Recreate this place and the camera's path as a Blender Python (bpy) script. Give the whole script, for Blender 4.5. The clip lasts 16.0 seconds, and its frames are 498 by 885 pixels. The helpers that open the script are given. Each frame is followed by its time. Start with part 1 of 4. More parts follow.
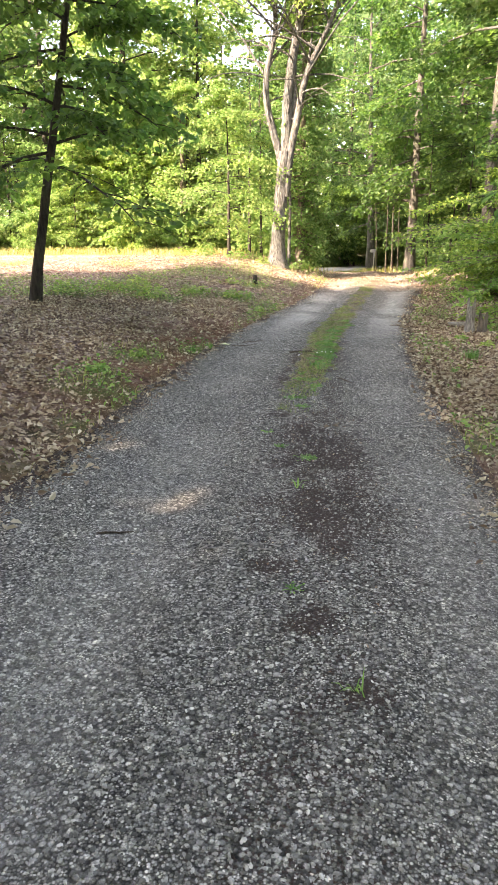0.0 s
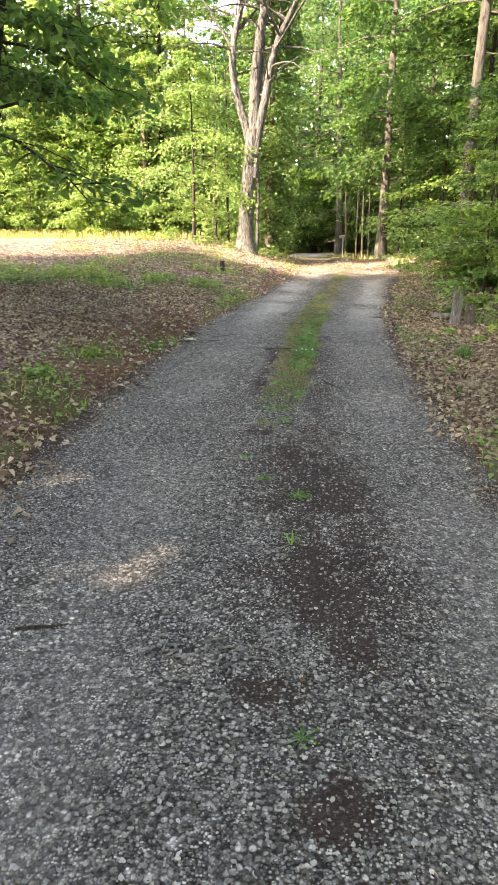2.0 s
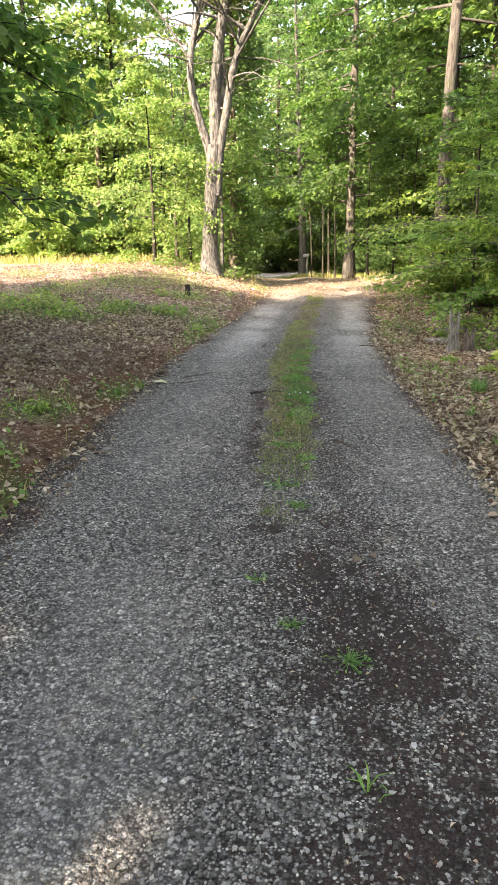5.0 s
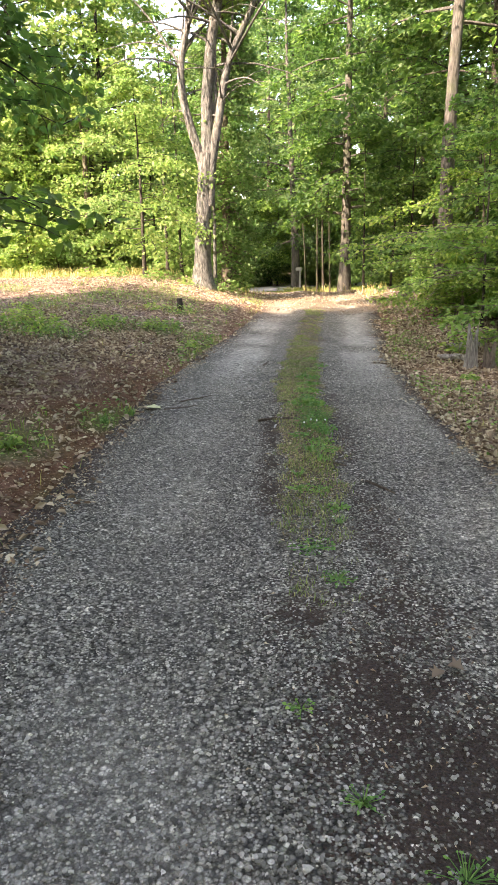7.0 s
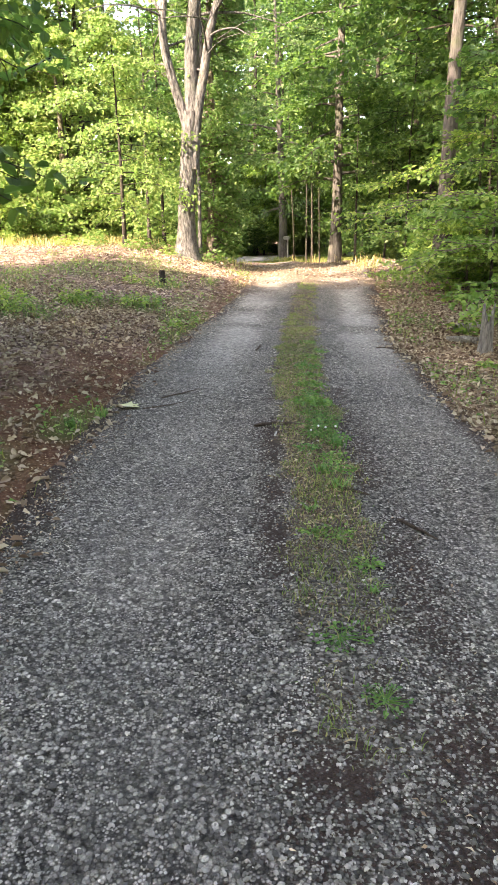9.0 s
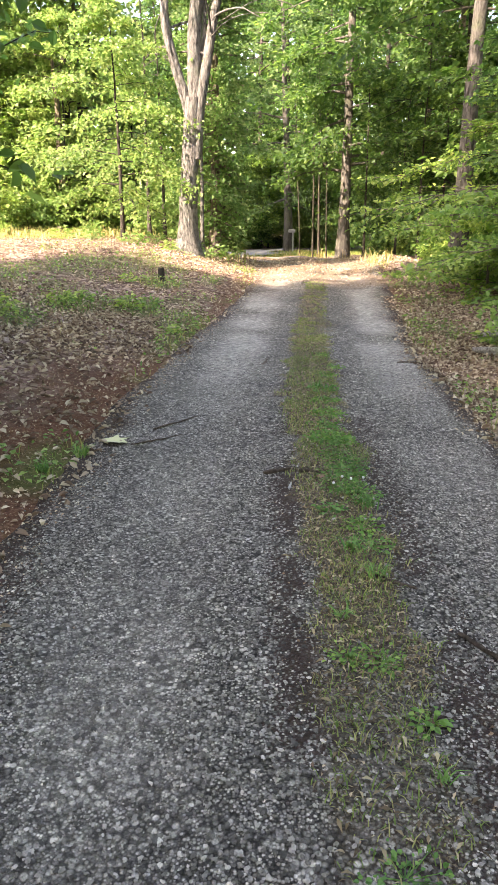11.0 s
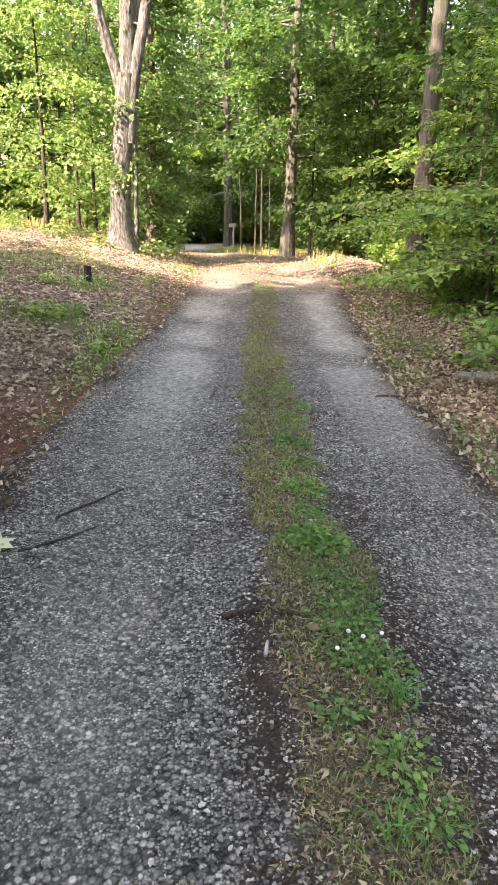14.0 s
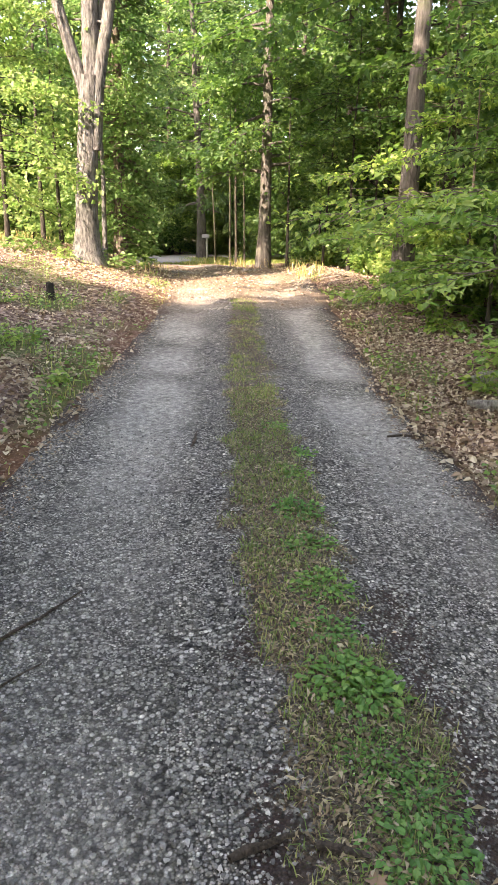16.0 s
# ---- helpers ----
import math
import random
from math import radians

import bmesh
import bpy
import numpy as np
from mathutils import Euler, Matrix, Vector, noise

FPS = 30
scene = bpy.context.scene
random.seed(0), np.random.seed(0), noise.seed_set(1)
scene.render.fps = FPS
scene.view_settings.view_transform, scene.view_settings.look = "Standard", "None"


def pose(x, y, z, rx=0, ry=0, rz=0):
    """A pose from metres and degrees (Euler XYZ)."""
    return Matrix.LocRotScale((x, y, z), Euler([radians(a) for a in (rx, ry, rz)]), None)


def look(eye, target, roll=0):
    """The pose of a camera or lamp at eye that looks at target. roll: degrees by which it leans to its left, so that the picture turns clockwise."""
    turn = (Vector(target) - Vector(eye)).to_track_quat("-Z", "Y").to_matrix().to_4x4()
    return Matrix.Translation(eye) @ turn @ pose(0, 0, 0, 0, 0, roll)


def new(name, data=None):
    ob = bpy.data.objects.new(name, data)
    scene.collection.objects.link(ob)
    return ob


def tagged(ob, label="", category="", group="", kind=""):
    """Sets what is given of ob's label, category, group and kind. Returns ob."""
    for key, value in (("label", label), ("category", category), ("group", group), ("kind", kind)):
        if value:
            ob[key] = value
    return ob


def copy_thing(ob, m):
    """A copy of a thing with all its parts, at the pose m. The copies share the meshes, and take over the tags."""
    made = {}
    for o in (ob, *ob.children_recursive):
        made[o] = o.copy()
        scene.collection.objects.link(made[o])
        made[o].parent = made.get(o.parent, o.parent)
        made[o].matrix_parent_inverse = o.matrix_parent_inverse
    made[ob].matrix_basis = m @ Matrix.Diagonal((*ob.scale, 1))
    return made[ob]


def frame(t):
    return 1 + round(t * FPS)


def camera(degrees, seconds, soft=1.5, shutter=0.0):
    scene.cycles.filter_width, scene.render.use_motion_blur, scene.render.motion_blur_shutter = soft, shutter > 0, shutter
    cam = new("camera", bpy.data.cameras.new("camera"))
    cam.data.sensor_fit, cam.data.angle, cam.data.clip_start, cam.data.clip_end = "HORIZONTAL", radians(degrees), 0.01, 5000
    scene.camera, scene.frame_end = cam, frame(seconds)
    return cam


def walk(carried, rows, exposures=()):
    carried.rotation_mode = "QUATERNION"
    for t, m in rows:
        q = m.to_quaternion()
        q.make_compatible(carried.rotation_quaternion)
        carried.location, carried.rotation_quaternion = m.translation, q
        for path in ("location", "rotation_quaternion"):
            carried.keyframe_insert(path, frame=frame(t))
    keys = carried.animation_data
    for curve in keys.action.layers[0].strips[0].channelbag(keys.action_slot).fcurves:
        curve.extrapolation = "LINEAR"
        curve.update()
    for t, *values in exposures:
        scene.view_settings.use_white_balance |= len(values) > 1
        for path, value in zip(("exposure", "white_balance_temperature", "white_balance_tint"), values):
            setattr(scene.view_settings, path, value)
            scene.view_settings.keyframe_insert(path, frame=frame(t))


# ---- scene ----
# camera: seconds, place, heading to the left of +y, tilt, roll
STEPS = [
    (0.0, 0.000, 0.000, 1.551, 9.62, -16.61, -0.39),
    (0.5, -0.063, 0.261, 1.523, 8.99, -16.86, -0.19),
    (1.0, -0.100, 0.558, 1.530, 7.87, -17.00, -0.06),
    (1.5, -0.169, 0.824, 1.512, 6.95, -17.39, -0.39),
    (2.0, -0.242, 1.080, 1.504, 6.65, -17.74, 0.17),
    (2.5, -0.238, 1.355, 1.510, 5.99, -17.75, 0.02),
    (3.0, -0.275, 1.596, 1.505, 5.88, -17.82, -0.59),
    (3.5, -0.376, 1.829, 1.515, 5.76, -17.50, 0.59),
    (4.0, -0.458, 2.058, 1.520, 4.84, -17.25, 0.02),
    (6.5, -0.777, 3.196, 1.430, 3.00, -14.88, -1.13),
    (7.0, -0.807, 3.439, 1.417, 2.74, -15.08, -1.19),
    (7.5, -0.809, 3.720, 1.438, 2.20, -15.40, -0.78),
    (8.0, -0.851, 3.961, 1.430, 2.00, -16.69, -0.87),
    (8.5, -0.919, 4.188, 1.427, 1.59, -16.77, -0.65),
    (9.0, -0.926, 4.446, 1.439, 1.41, -17.58, -0.74),
    (11.5, -1.002, 5.606, 1.520, 1.36, -18.38, -0.00),
    (12.0, -1.007, 5.857, 1.509, -0.94, -18.47, 0.34),
    (12.5, -0.987, 6.137, 1.527, -1.78, -18.49, 0.35),
    (13.0, -1.033, 6.411, 1.519, -2.07, -18.56, 0.88),
    (13.5, -1.083, 6.681, 1.508, -3.61, -18.55, 1.72),
    (14.0, -1.076, 6.960, 1.519, -3.92, -18.75, 1.52),
    (14.5, -1.095, 7.188, 1.504, -3.30, -18.82, 1.07),
    (15.0, -1.137, 7.454, 1.519, -4.18, -19.01, 1.28),
    (15.5, -1.117, 7.718, 1.511, -6.57, -18.64, 1.01),
    (16.0, -1.105, 7.970, 1.503, -5.99, -17.94, 0.94),
]
cam = camera(39.51, 16.0, soft=0.95)
walk(cam, [(t, pose(x, y, z, 90 + tilt, 0, turn) @ pose(0, 0, 0, 0, 0, roll))
           for t, x, y, z, turn, tilt, roll in STEPS],
     [(0, 3.42, 8300, 23), (2, 3.3, 8300, 22), (4, 3.26, 8300, 22), (7, 3.18, 8300, 22), (9, 3.3, 8100, 24), (13, 3.28, 8000, 25), (16, 3.24, 8000, 25)])

# ---- light ----
SUN_AZ, SUN_EL = -130.0, 40.0      # degrees clockwise from +y, above the horizon
world = bpy.data.worlds.new("sky")
scene.world = world
world.use_nodes = True
wn, wl = world.node_tree.nodes, world.node_tree.links
sky = wn.new("ShaderNodeTexSky")
sky.sky_type, sky.sun_disc = "NISHITA", False
sky.sun_elevation, sky.sun_rotation = radians(SUN_EL), radians(SUN_AZ)
sky.air_density, sky.dust_density = 1.0, 2.0
wl.new(sky.outputs[0], wn["Background"].inputs[0])
wn["Background"].inputs[1].default_value = 0.15
sun = new("sun", bpy.data.lights.new("sun", "SUN"))
sun.data.energy, sun.data.angle, sun.data.color = 2.9, radians(0.6), (1.0, 0.94, 0.84)
sx, sy = math.sin(radians(SUN_AZ)) * math.cos(radians(SUN_EL)), math.cos(radians(SUN_AZ)) * math.cos(radians(SUN_EL))
sun.matrix_world = look((sx * 60, sy * 60, math.sin(radians(SUN_EL)) * 60), (0, 0, 0))

# ---- small numeric helpers ----
rng = np.random.default_rng(7)


def smooth(a, b, v):
    s = np.clip((np.asarray(v, float) - a) / (b - a), 0, 1)
    return s * s * (3 - 2 * s)


def vnoise(x, y, size, seed=0):
    """Value noise of 0..1 on arrays, with features of that size in metres."""
    x, y = np.asarray(x, float) / size, np.asarray(y, float) / size
    i, j = np.floor(x), np.floor(y)
    u, v = x - i, y - j
    u, v = u * u * (3 - 2 * u), v * v * (3 - 2 * v)

    def h(a, b):
        s = np.sin(a * 127.1 + b * 311.7 + seed * 74.7) * 43758.5453
        return s - np.floor(s)
    return (h(i, j) * (1 - u) + h(i + 1, j) * u) * (1 - v) + (h(i, j + 1) * (1 - u) + h(i + 1, j + 1) * u) * v


def fbm(x, y, size, seed=0):
    x, y = np.asarray(x, float), np.asarray(y, float)
    a = 0.5 * vnoise(0.8 * x - 0.6 * y, 0.6 * x + 0.8 * y, size, seed) + 0.3 * vnoise(0.28 * x + 0.96 * y, 0.28 * y - 0.96 * x, size / 2.1, seed + 1)
    return a + 0.2 * vnoise(0.92 * x + 0.39 * y, 0.92 * y - 0.39 * x, size / 4.3, seed + 2)


# the drive's middle line, half width and grass strip, along y
LINE_Y = [-30, -6, 0, 5, 10, 13.6, 16, 19, 22, 25, 28, 32, 36, 41]
LINE_X = [4.5, 0.3, -0.45, -0.67, -0.77, -0.62, -0.32, 0.0, 0.25, 0.3, -0.1, -1.4, -3.4, -7.0]


def mid_x(y):
    y = np.asarray(y, float)
    return (np.interp(y - 0.9, LINE_Y, LINE_X) + np.interp(y, LINE_Y, LINE_X) + np.interp(y + 0.9, LINE_Y, LINE_X)) / 3


def half_w(y):
    return np.interp(y, [0, 5, 10, 14, 17, 20, 24, 40], [1.55, 1.5, 1.42, 1.36, 1.3, 1.35, 1.6, 1.5])


def strip_x(y):
    return np.interp(y, [0, 3, 5, 6.5, 8, 9, 10.5, 12, 13, 15.3, 17, 21], [-0.25, -0.3, -0.48, -0.64, -0.66, -0.66, -0.64, -0.57, -0.51, -0.35, -0.23, 0.1])


def ground_z(x, y):
    x, y = np.asarray(x, float), np.asarray(y, float)
    lat = x - mid_x(y)
    z = 0.14 * smooth(14, 22, y) - 0.6 * smooth(26, 42, y)
    left = smooth(1.35, 5.0, -lat)
    z = z + left * (0.55 - 0.1 * smooth(14, 19, y) * (1 - smooth(2.5, 5, -lat))) + 0.1 * smooth(1.4, 2.0, -lat) * (1 - left)
    z = z + 0.2 * smooth(1.7, 3.5, -lat) * smooth(19, 23, y) * (1 - smooth(26, 34, y))
    z = z - 0.17 * smooth(1.0, 1.9, lat) * (1 - smooth(13, 20, y)) + 0.12 * smooth(3, 7, lat)
    z = z + 0.22 * np.exp(-((lat - 2.3) / 0.7) ** 2 - ((y - 25) / 2.6) ** 2)
    off = smooth(1.2, 2.2, np.abs(lat))
    z = z + off * (0.10 * (fbm(x, y, 2.6, 5) - 0.5) + 0.05 * (fbm(x, y, 0.6, 8) - 0.5))
    far = np.hypot(x, y - 20)
    return z + 1.6 * smooth(60, 140, far) * fbm(x, y, 40, 3)


def drive_z(x, y):
    """The drive's own surface, with two worn wheel tracks."""
    lat = np.asarray(x, float) - strip_x(y)
    k = 0.03 * np.exp(-((np.abs(lat) - 0.8) / 0.3) ** 2)
    rise = 0.03 * np.exp(-(lat / 0.3) ** 2) * smooth(5, 10, y)
    e = np.abs(x - mid_x(y)) / half_w(y) + 0.1 * (fbm(x, y, 0.7, 23) - 0.5)
    return ground_z(x, y) + 0.026 - k + rise - 0.1 * smooth(1.0, 1.16, e) + 0.02 * (fbm(x, y, 0.5, 21) - 0.5)


def top_z(x, y):
    """The upper of ground and drive."""
    e = np.abs(x - mid_x(y)) / half_w(y)
    return np.where(e < 0.85, drive_z(x, y), np.where(e < 1.17, np.maximum(drive_z(x, y), ground_z(x, y)), ground_z(x, y)))


# ---- meshes ----
def mesh_of(name, verts, faces, mats, smooth_shade=True, attrs=None):
    """A mesh from arrays; faces is an N x 3 or N x 4 array, or a list of such arrays."""
    verts = np.asarray(verts, np.float32)
    blocks = faces if isinstance(faces, list) else [faces]
    me = bpy.data.meshes.new(name)
    me.vertices.add(len(verts))
    me.vertices.foreach_set("co", verts.ravel())
    loops = np.concatenate([np.asarray(b, np.int32).ravel() for b in blocks])
    sizes = np.concatenate([np.full(len(b), np.asarray(b).shape[1], np.int32) for b in blocks])
    me.loops.add(len(loops))
    me.loops.foreach_set("vertex_index", loops)
    me.polygons.add(len(sizes))
    me.polygons.foreach_set("loop_start", np.concatenate([[0], np.cumsum(sizes)[:-1]]).astype(np.int32))
    me.polygons.foreach_set("loop_total", sizes)
    me.polygons.foreach_set("use_smooth", np.full(len(sizes), smooth_shade))
    for key, values in (attrs or {}).items():
        me.attributes.new(key, "FLOAT", "POINT").data.foreach_set("value", np.asarray(values, np.float32))
    for m in mats if isinstance(mats, (list, tuple)) else [mats]:
        me.materials.append(m)
    me.update(calc_edges=True)
    return me


def part(name, me, parent, label=""):
    ob = new(name, me)
    ob.parent = parent
    if label:
        ob["label"] = label
    return ob


def empty_at(name, x, y, z):
    ob = new(name)
    ob.empty_display_size = 0.2
    ob.matrix_basis = pose(x, y, z)
    return ob


def norm(v):
    return v / np.maximum(np.linalg.norm(v, axis=-1, keepdims=True), 1e-9)


def tube(path, radii, sides=8, rough=0.0, r=rng):
    """Verts and quads of a tube along a path, with a cap point at the tip."""
    path, radii = np.asarray(path, float), np.asarray(radii, float)
    t = norm(np.gradient(path, axis=0))
    ref = np.where(np.abs(t[:, 2:3]) > 0.9, np.array([[1.0, 0, 0]]), np.array([[0, 0, 1.0]]))
    ref = np.broadcast_to(ref[len(ref) // 2], t.shape)
    a = norm(np.cross(t, ref))
    b = np.cross(t, a)
    ang = np.arange(sides) * 2 * math.pi / sides
    k = radii[:, None] * (1 + rough * (r.random((len(path), sides)) - 0.5))
    v = path[:, None] + k[..., None] * (np.cos(ang)[None, :, None] * a[:, None] + np.sin(ang)[None, :, None] * b[:, None])
    n = len(path)
    i = np.arange(n - 1)[:, None] * sides + np.arange(sides)[None]
    j = np.arange(n - 1)[:, None] * sides + (np.arange(sides) + 1)[None] % sides
    q = np.stack([i, j, j + sides, i + sides], -1).reshape(-1, 4)
    return v.reshape(-1, 3), q


def joined(pieces):
    vs, fs, n = [], [], 0
    for v, f in pieces:
        vs.append(v)
        fs.append(f + n)
        n += len(v)
    return np.concatenate(vs), np.concatenate(fs)


def leaves(p, axis, up, length, width, fold=0.15, fine=False):
    """Pointed leaves at p along axis, folded a little at the midrib."""
    axis = norm(axis)
    b = norm(np.cross(axis, up))
    n = np.cross(b, axis)
    L, W = np.asarray(length)[:, None], np.asarray(width)[:, None]
    if not fine:
        v = np.stack([p, p + axis * L * 0.45 + b * W + n * L * fold, p + axis * L - n * L * 0.12, p + axis * L * 0.45 - b * W + n * L * fold], 1)
        k = np.arange(len(p))[:, None] * 4
        return v.reshape(-1, 3), k + np.array([[0, 1, 2, 3]])
    v = np.stack([p, p + axis * L * 0.28 + b * W * 0.85 + n * L * fold, p + axis * L * 0.64 + b * W * 0.8 + n * L * fold * 0.7,
                  p + axis * L - n * L * 0.14, p + axis * L * 0.64 - b * W * 0.8 + n * L * fold * 0.7, p + axis * L * 0.28 - b * W * 0.85 + n * L * fold], 1)
    k = np.arange(len(p))[:, None] * 6
    return v.reshape(-1, 3), np.concatenate([k + np.array([[0, 1, 2, 3]]), k + np.array([[0, 3, 4, 5]])])


# ---- materials ----
def material(name, rough=0.8, spec=0.3):
    m = bpy.data.materials.new(name)
    m.use_nodes = True
    t = m.node_tree
    p = t.nodes["Principled BSDF"]
    p.inputs["Roughness"].default_value = rough
    p.inputs["Specular IOR Level"].default_value = spec
    return m, t.nodes, t.links, p


def ramp(nodes, stops):
    r = nodes.new("ShaderNodeValToRGB")
    while len(r.color_ramp.elements) < len(stops):
        r.color_ramp.elements.new(0.5)
    for e, (at, c) in zip(r.color_ramp.elements, stops):
        e.position, e.color = at, (*c, 1)
    return r


def noise_node(nodes, links, vec, scale, detail=4.0, rough=0.6):
    n = nodes.new("ShaderNodeTexNoise")
    n.inputs["Scale"].default_value, n.inputs["Detail"].default_value, n.inputs["Roughness"].default_value = scale, detail, rough
    if vec is not None:
        links.new(vec, n.inputs["Vector"])
    return n


def mix_color(nodes, links, fac, a, b, mode="MIX"):
    m = nodes.new("ShaderNodeMix")
    m.data_type, m.blend_type = "RGBA", mode
    for sock, val in ((m.inputs[0], fac), (m.inputs[6], a), (m.inputs[7], b)):
        if isinstance(val, (int, float)):
            sock.default_value = val
        elif isinstance(val, tuple):
            sock.default_value = (*val, 1)
        else:
            links.new(val, sock)
    return m.outputs[2]


def bump(nodes, links, height, strength, distance, target):
    b = nodes.new("ShaderNodeBump")
    b.inputs["Strength"].default_value, b.inputs["Distance"].default_value = strength, distance
    links.new(height, b.inputs["Height"])
    links.new(b.outputs[0], target.inputs["Normal"])
    return b


def attr(nodes, key):
    a = nodes.new("ShaderNodeAttribute")
    a.attribute_name = key
    return a.outputs["Fac"]


def leaf_material(name, stops, through_color, share=0.42, gloss=0.5):
    """Leaf: glossy face with light passing through, each leaf its own shade."""
    m, n, l, p = material(name, gloss, 0.35)
    geo, info = n.new("ShaderNodeNewGeometry"), n.new("ShaderNodeObjectInfo")
    r = ramp(n, stops)
    l.new(geo.outputs["Random Per Island"], r.inputs[0])
    big = noise_node(n, l, geo.outputs["Position"], 0.45, 2)
    tone = ramp(n, [(0.3, (0.75, 0.8, 0.7)), (0.7, (1.25, 1.18, 1.0))])
    l.new(big.outputs[0], tone.inputs[0])
    c = mix_color(n, l, 1.0, r.outputs[0], tone.outputs[0], "MULTIPLY")
    each = ramp(n, [(0.0, (0.8, 0.9, 0.9)), (1.0, (1.2, 1.1, 0.9))])
    l.new(info.outputs["Random"], each.inputs[0])
    c = mix_color(n, l, 1.0, c, each.outputs[0], "MULTIPLY")
    l.new(c, p.inputs["Base Color"])
    tr = n.new("ShaderNodeBsdfTranslucent")
    l.new(mix_color(n, l, 1.0, c, through_color, "MULTIPLY"), tr.inputs[0])
    mx = n.new("ShaderNodeMixShader")
    mx.inputs[0].default_value = share
    l.new(p.outputs[0], mx.inputs[1])
    l.new(tr.outputs[0], mx.inputs[2])
    l.new(mx.outputs[0], n["Material Output"].inputs[0])
    return m


LEAF = leaf_material("forest_leaf", [(0.0, (0.042, 0.088, 0.034)), (0.5, (0.074, 0.132, 0.052)), (1.0, (0.135, 0.19, 0.085))], (2.1, 2.1, 1.6), 0.45)
LEAF_YOUNG = leaf_material("young_leaf", [(0.0, (0.09, 0.17, 0.055)), (0.6, (0.15, 0.24, 0.09)), (1.0, (0.25, 0.31, 0.15))], (1.85, 1.9, 1.6), 0.47)
# leaf colour darkened to stand for shade inside the wood
LEAF_SHADE_TINT = leaf_material("shade_tinted_leaf", [(0.0, (0.03, 0.075, 0.03)), (0.6, (0.058, 0.12, 0.045)), (1.0, (0.11, 0.18, 0.075))], (2.2, 2.3, 1.4), 0.45)
LEAF_BANK = leaf_material("bank_leaf", [(0.0, (0.045, 0.1, 0.038)), (0.6, (0.078, 0.155, 0.055)), (1.0, (0.13, 0.21, 0.085))], (2.3, 2.3, 1.4), 0.52)
# understory leaf colour, lightened in part to stand for sun on the sprays
LEAF_UNDER = leaf_material("understory_leaf", [(0.0, (0.075, 0.15, 0.045)), (0.6, (0.155, 0.25, 0.078)), (1.0, (0.27, 0.34, 0.14))], (2.1, 2.2, 1.5), 0.45, 0.4)
GRASS = leaf_material("grass_blade", [(0.0, (0.08, 0.15, 0.045)), (0.6, (0.16, 0.22, 0.075)), (1.0, (0.33, 0.31, 0.18))], (2.0, 2.1, 1.0), 0.3, 0.6)
FIELD = leaf_material("field_grass_blade", [(0.0, (0.13, 0.16, 0.06)), (0.5, (0.28, 0.27, 0.13)), (1.0, (0.5, 0.46, 0.35))], (1.2, 1.25, 1.0), 0.25, 0.7)
WEED = leaf_material("weed_leaf", [(0.0, (0.055, 0.15, 0.045)), (0.6, (0.1, 0.23, 0.07)), (1.0, (0.19, 0.32, 0.12))], (2.0, 2.1, 1.0), 0.3, 0.5)
STRAW = leaf_material("dry_straw", [(0.0, (0.05, 0.034, 0.025)), (0.4, (0.14, 0.1, 0.07)), (0.75, (0.28, 0.22, 0.16)), (1.0, (0.48, 0.41, 0.32))], (1.2, 1.1, 0.9), 0.15, 0.8)
LITTER = leaf_material("dry_leaf", [(0.0, (0.085, 0.052, 0.043)), (0.35, (0.235, 0.165, 0.137)), (0.7, (0.41, 0.33, 0.293)), (1.0, (0.6, 0.53, 0.48))], (1.2, 1.0, 0.8), 0.12, 0.75)


def bark_material(name, dark, light, moss=0.0, scale=1.0, grain=1.7):
    m, n, l, p = material(name, 0.9, 0.2)
    tc = n.new("ShaderNodeTexCoord")
    mp = n.new("ShaderNodeMapping")
    mp.inputs["Scale"].default_value = (9 * scale, 9 * scale, grain * scale)
    l.new(tc.outputs["Object"], mp.inputs[0])
    a = noise_node(n, l, mp.outputs[0], 2.6, 8, 0.7)
    b = noise_node(n, l, tc.outputs["Object"], 1.3, 3)
    r = ramp(n, [(0.32, dark), (0.68, light)])
    l.new(a.outputs[0], r.inputs[0])
    tint = ramp(n, [(0.35, (0.7, 0.72, 0.68)), (0.7, (1.2, 1.15, 1.1))])
    l.new(b.outputs[0], tint.inputs[0])
    c = mix_color(n, l, 1.0, r.outputs[0], tint.outputs[0], "MULTIPLY")
    if moss:
        k = noise_node(n, l, tc.outputs["Object"], 3.1, 5)
        kr = ramp(n, [(0.5, (0, 0, 0)), (0.7, (moss, moss, moss))])
        l.new(k.outputs[0], kr.inputs[0])
        c = mix_color(n, l, kr.outputs[0], c, (0.1, 0.13, 0.05))
    l.new(c, p.inputs["Base Color"])
    bump(n, l, a.outputs[0], 1.0, 0.08, p)
    return m


BARK = bark_material("oak_bark", (0.07, 0.055, 0.045), (0.3, 0.25, 0.21), 0.3)
BARK_PALE = bark_material("pale_bark", (0.022, 0.02, 0.019), (0.29, 0.284, 0.274), 0.2, 1.0, 2.4)
# dark and grey bark: colour lowered in part, in place of canopy shade
BARK_DARK = bark_material("dark_bark", (0.022, 0.02, 0.018), (0.09, 0.078, 0.068), 0.4)
BARK_GREY = bark_material("smooth_grey_bark", (0.05, 0.046, 0.042), (0.17, 0.16, 0.147), 0.3, 0.8)
DEADWOOD = bark_material("weathered_wood", (0.14, 0.13, 0.118), (0.56, 0.53, 0.49), 0.25, 1.6)
STICK = bark_material("dead_stick", (0.05, 0.038, 0.03), (0.19, 0.15, 0.12), 0.0, 2.5)


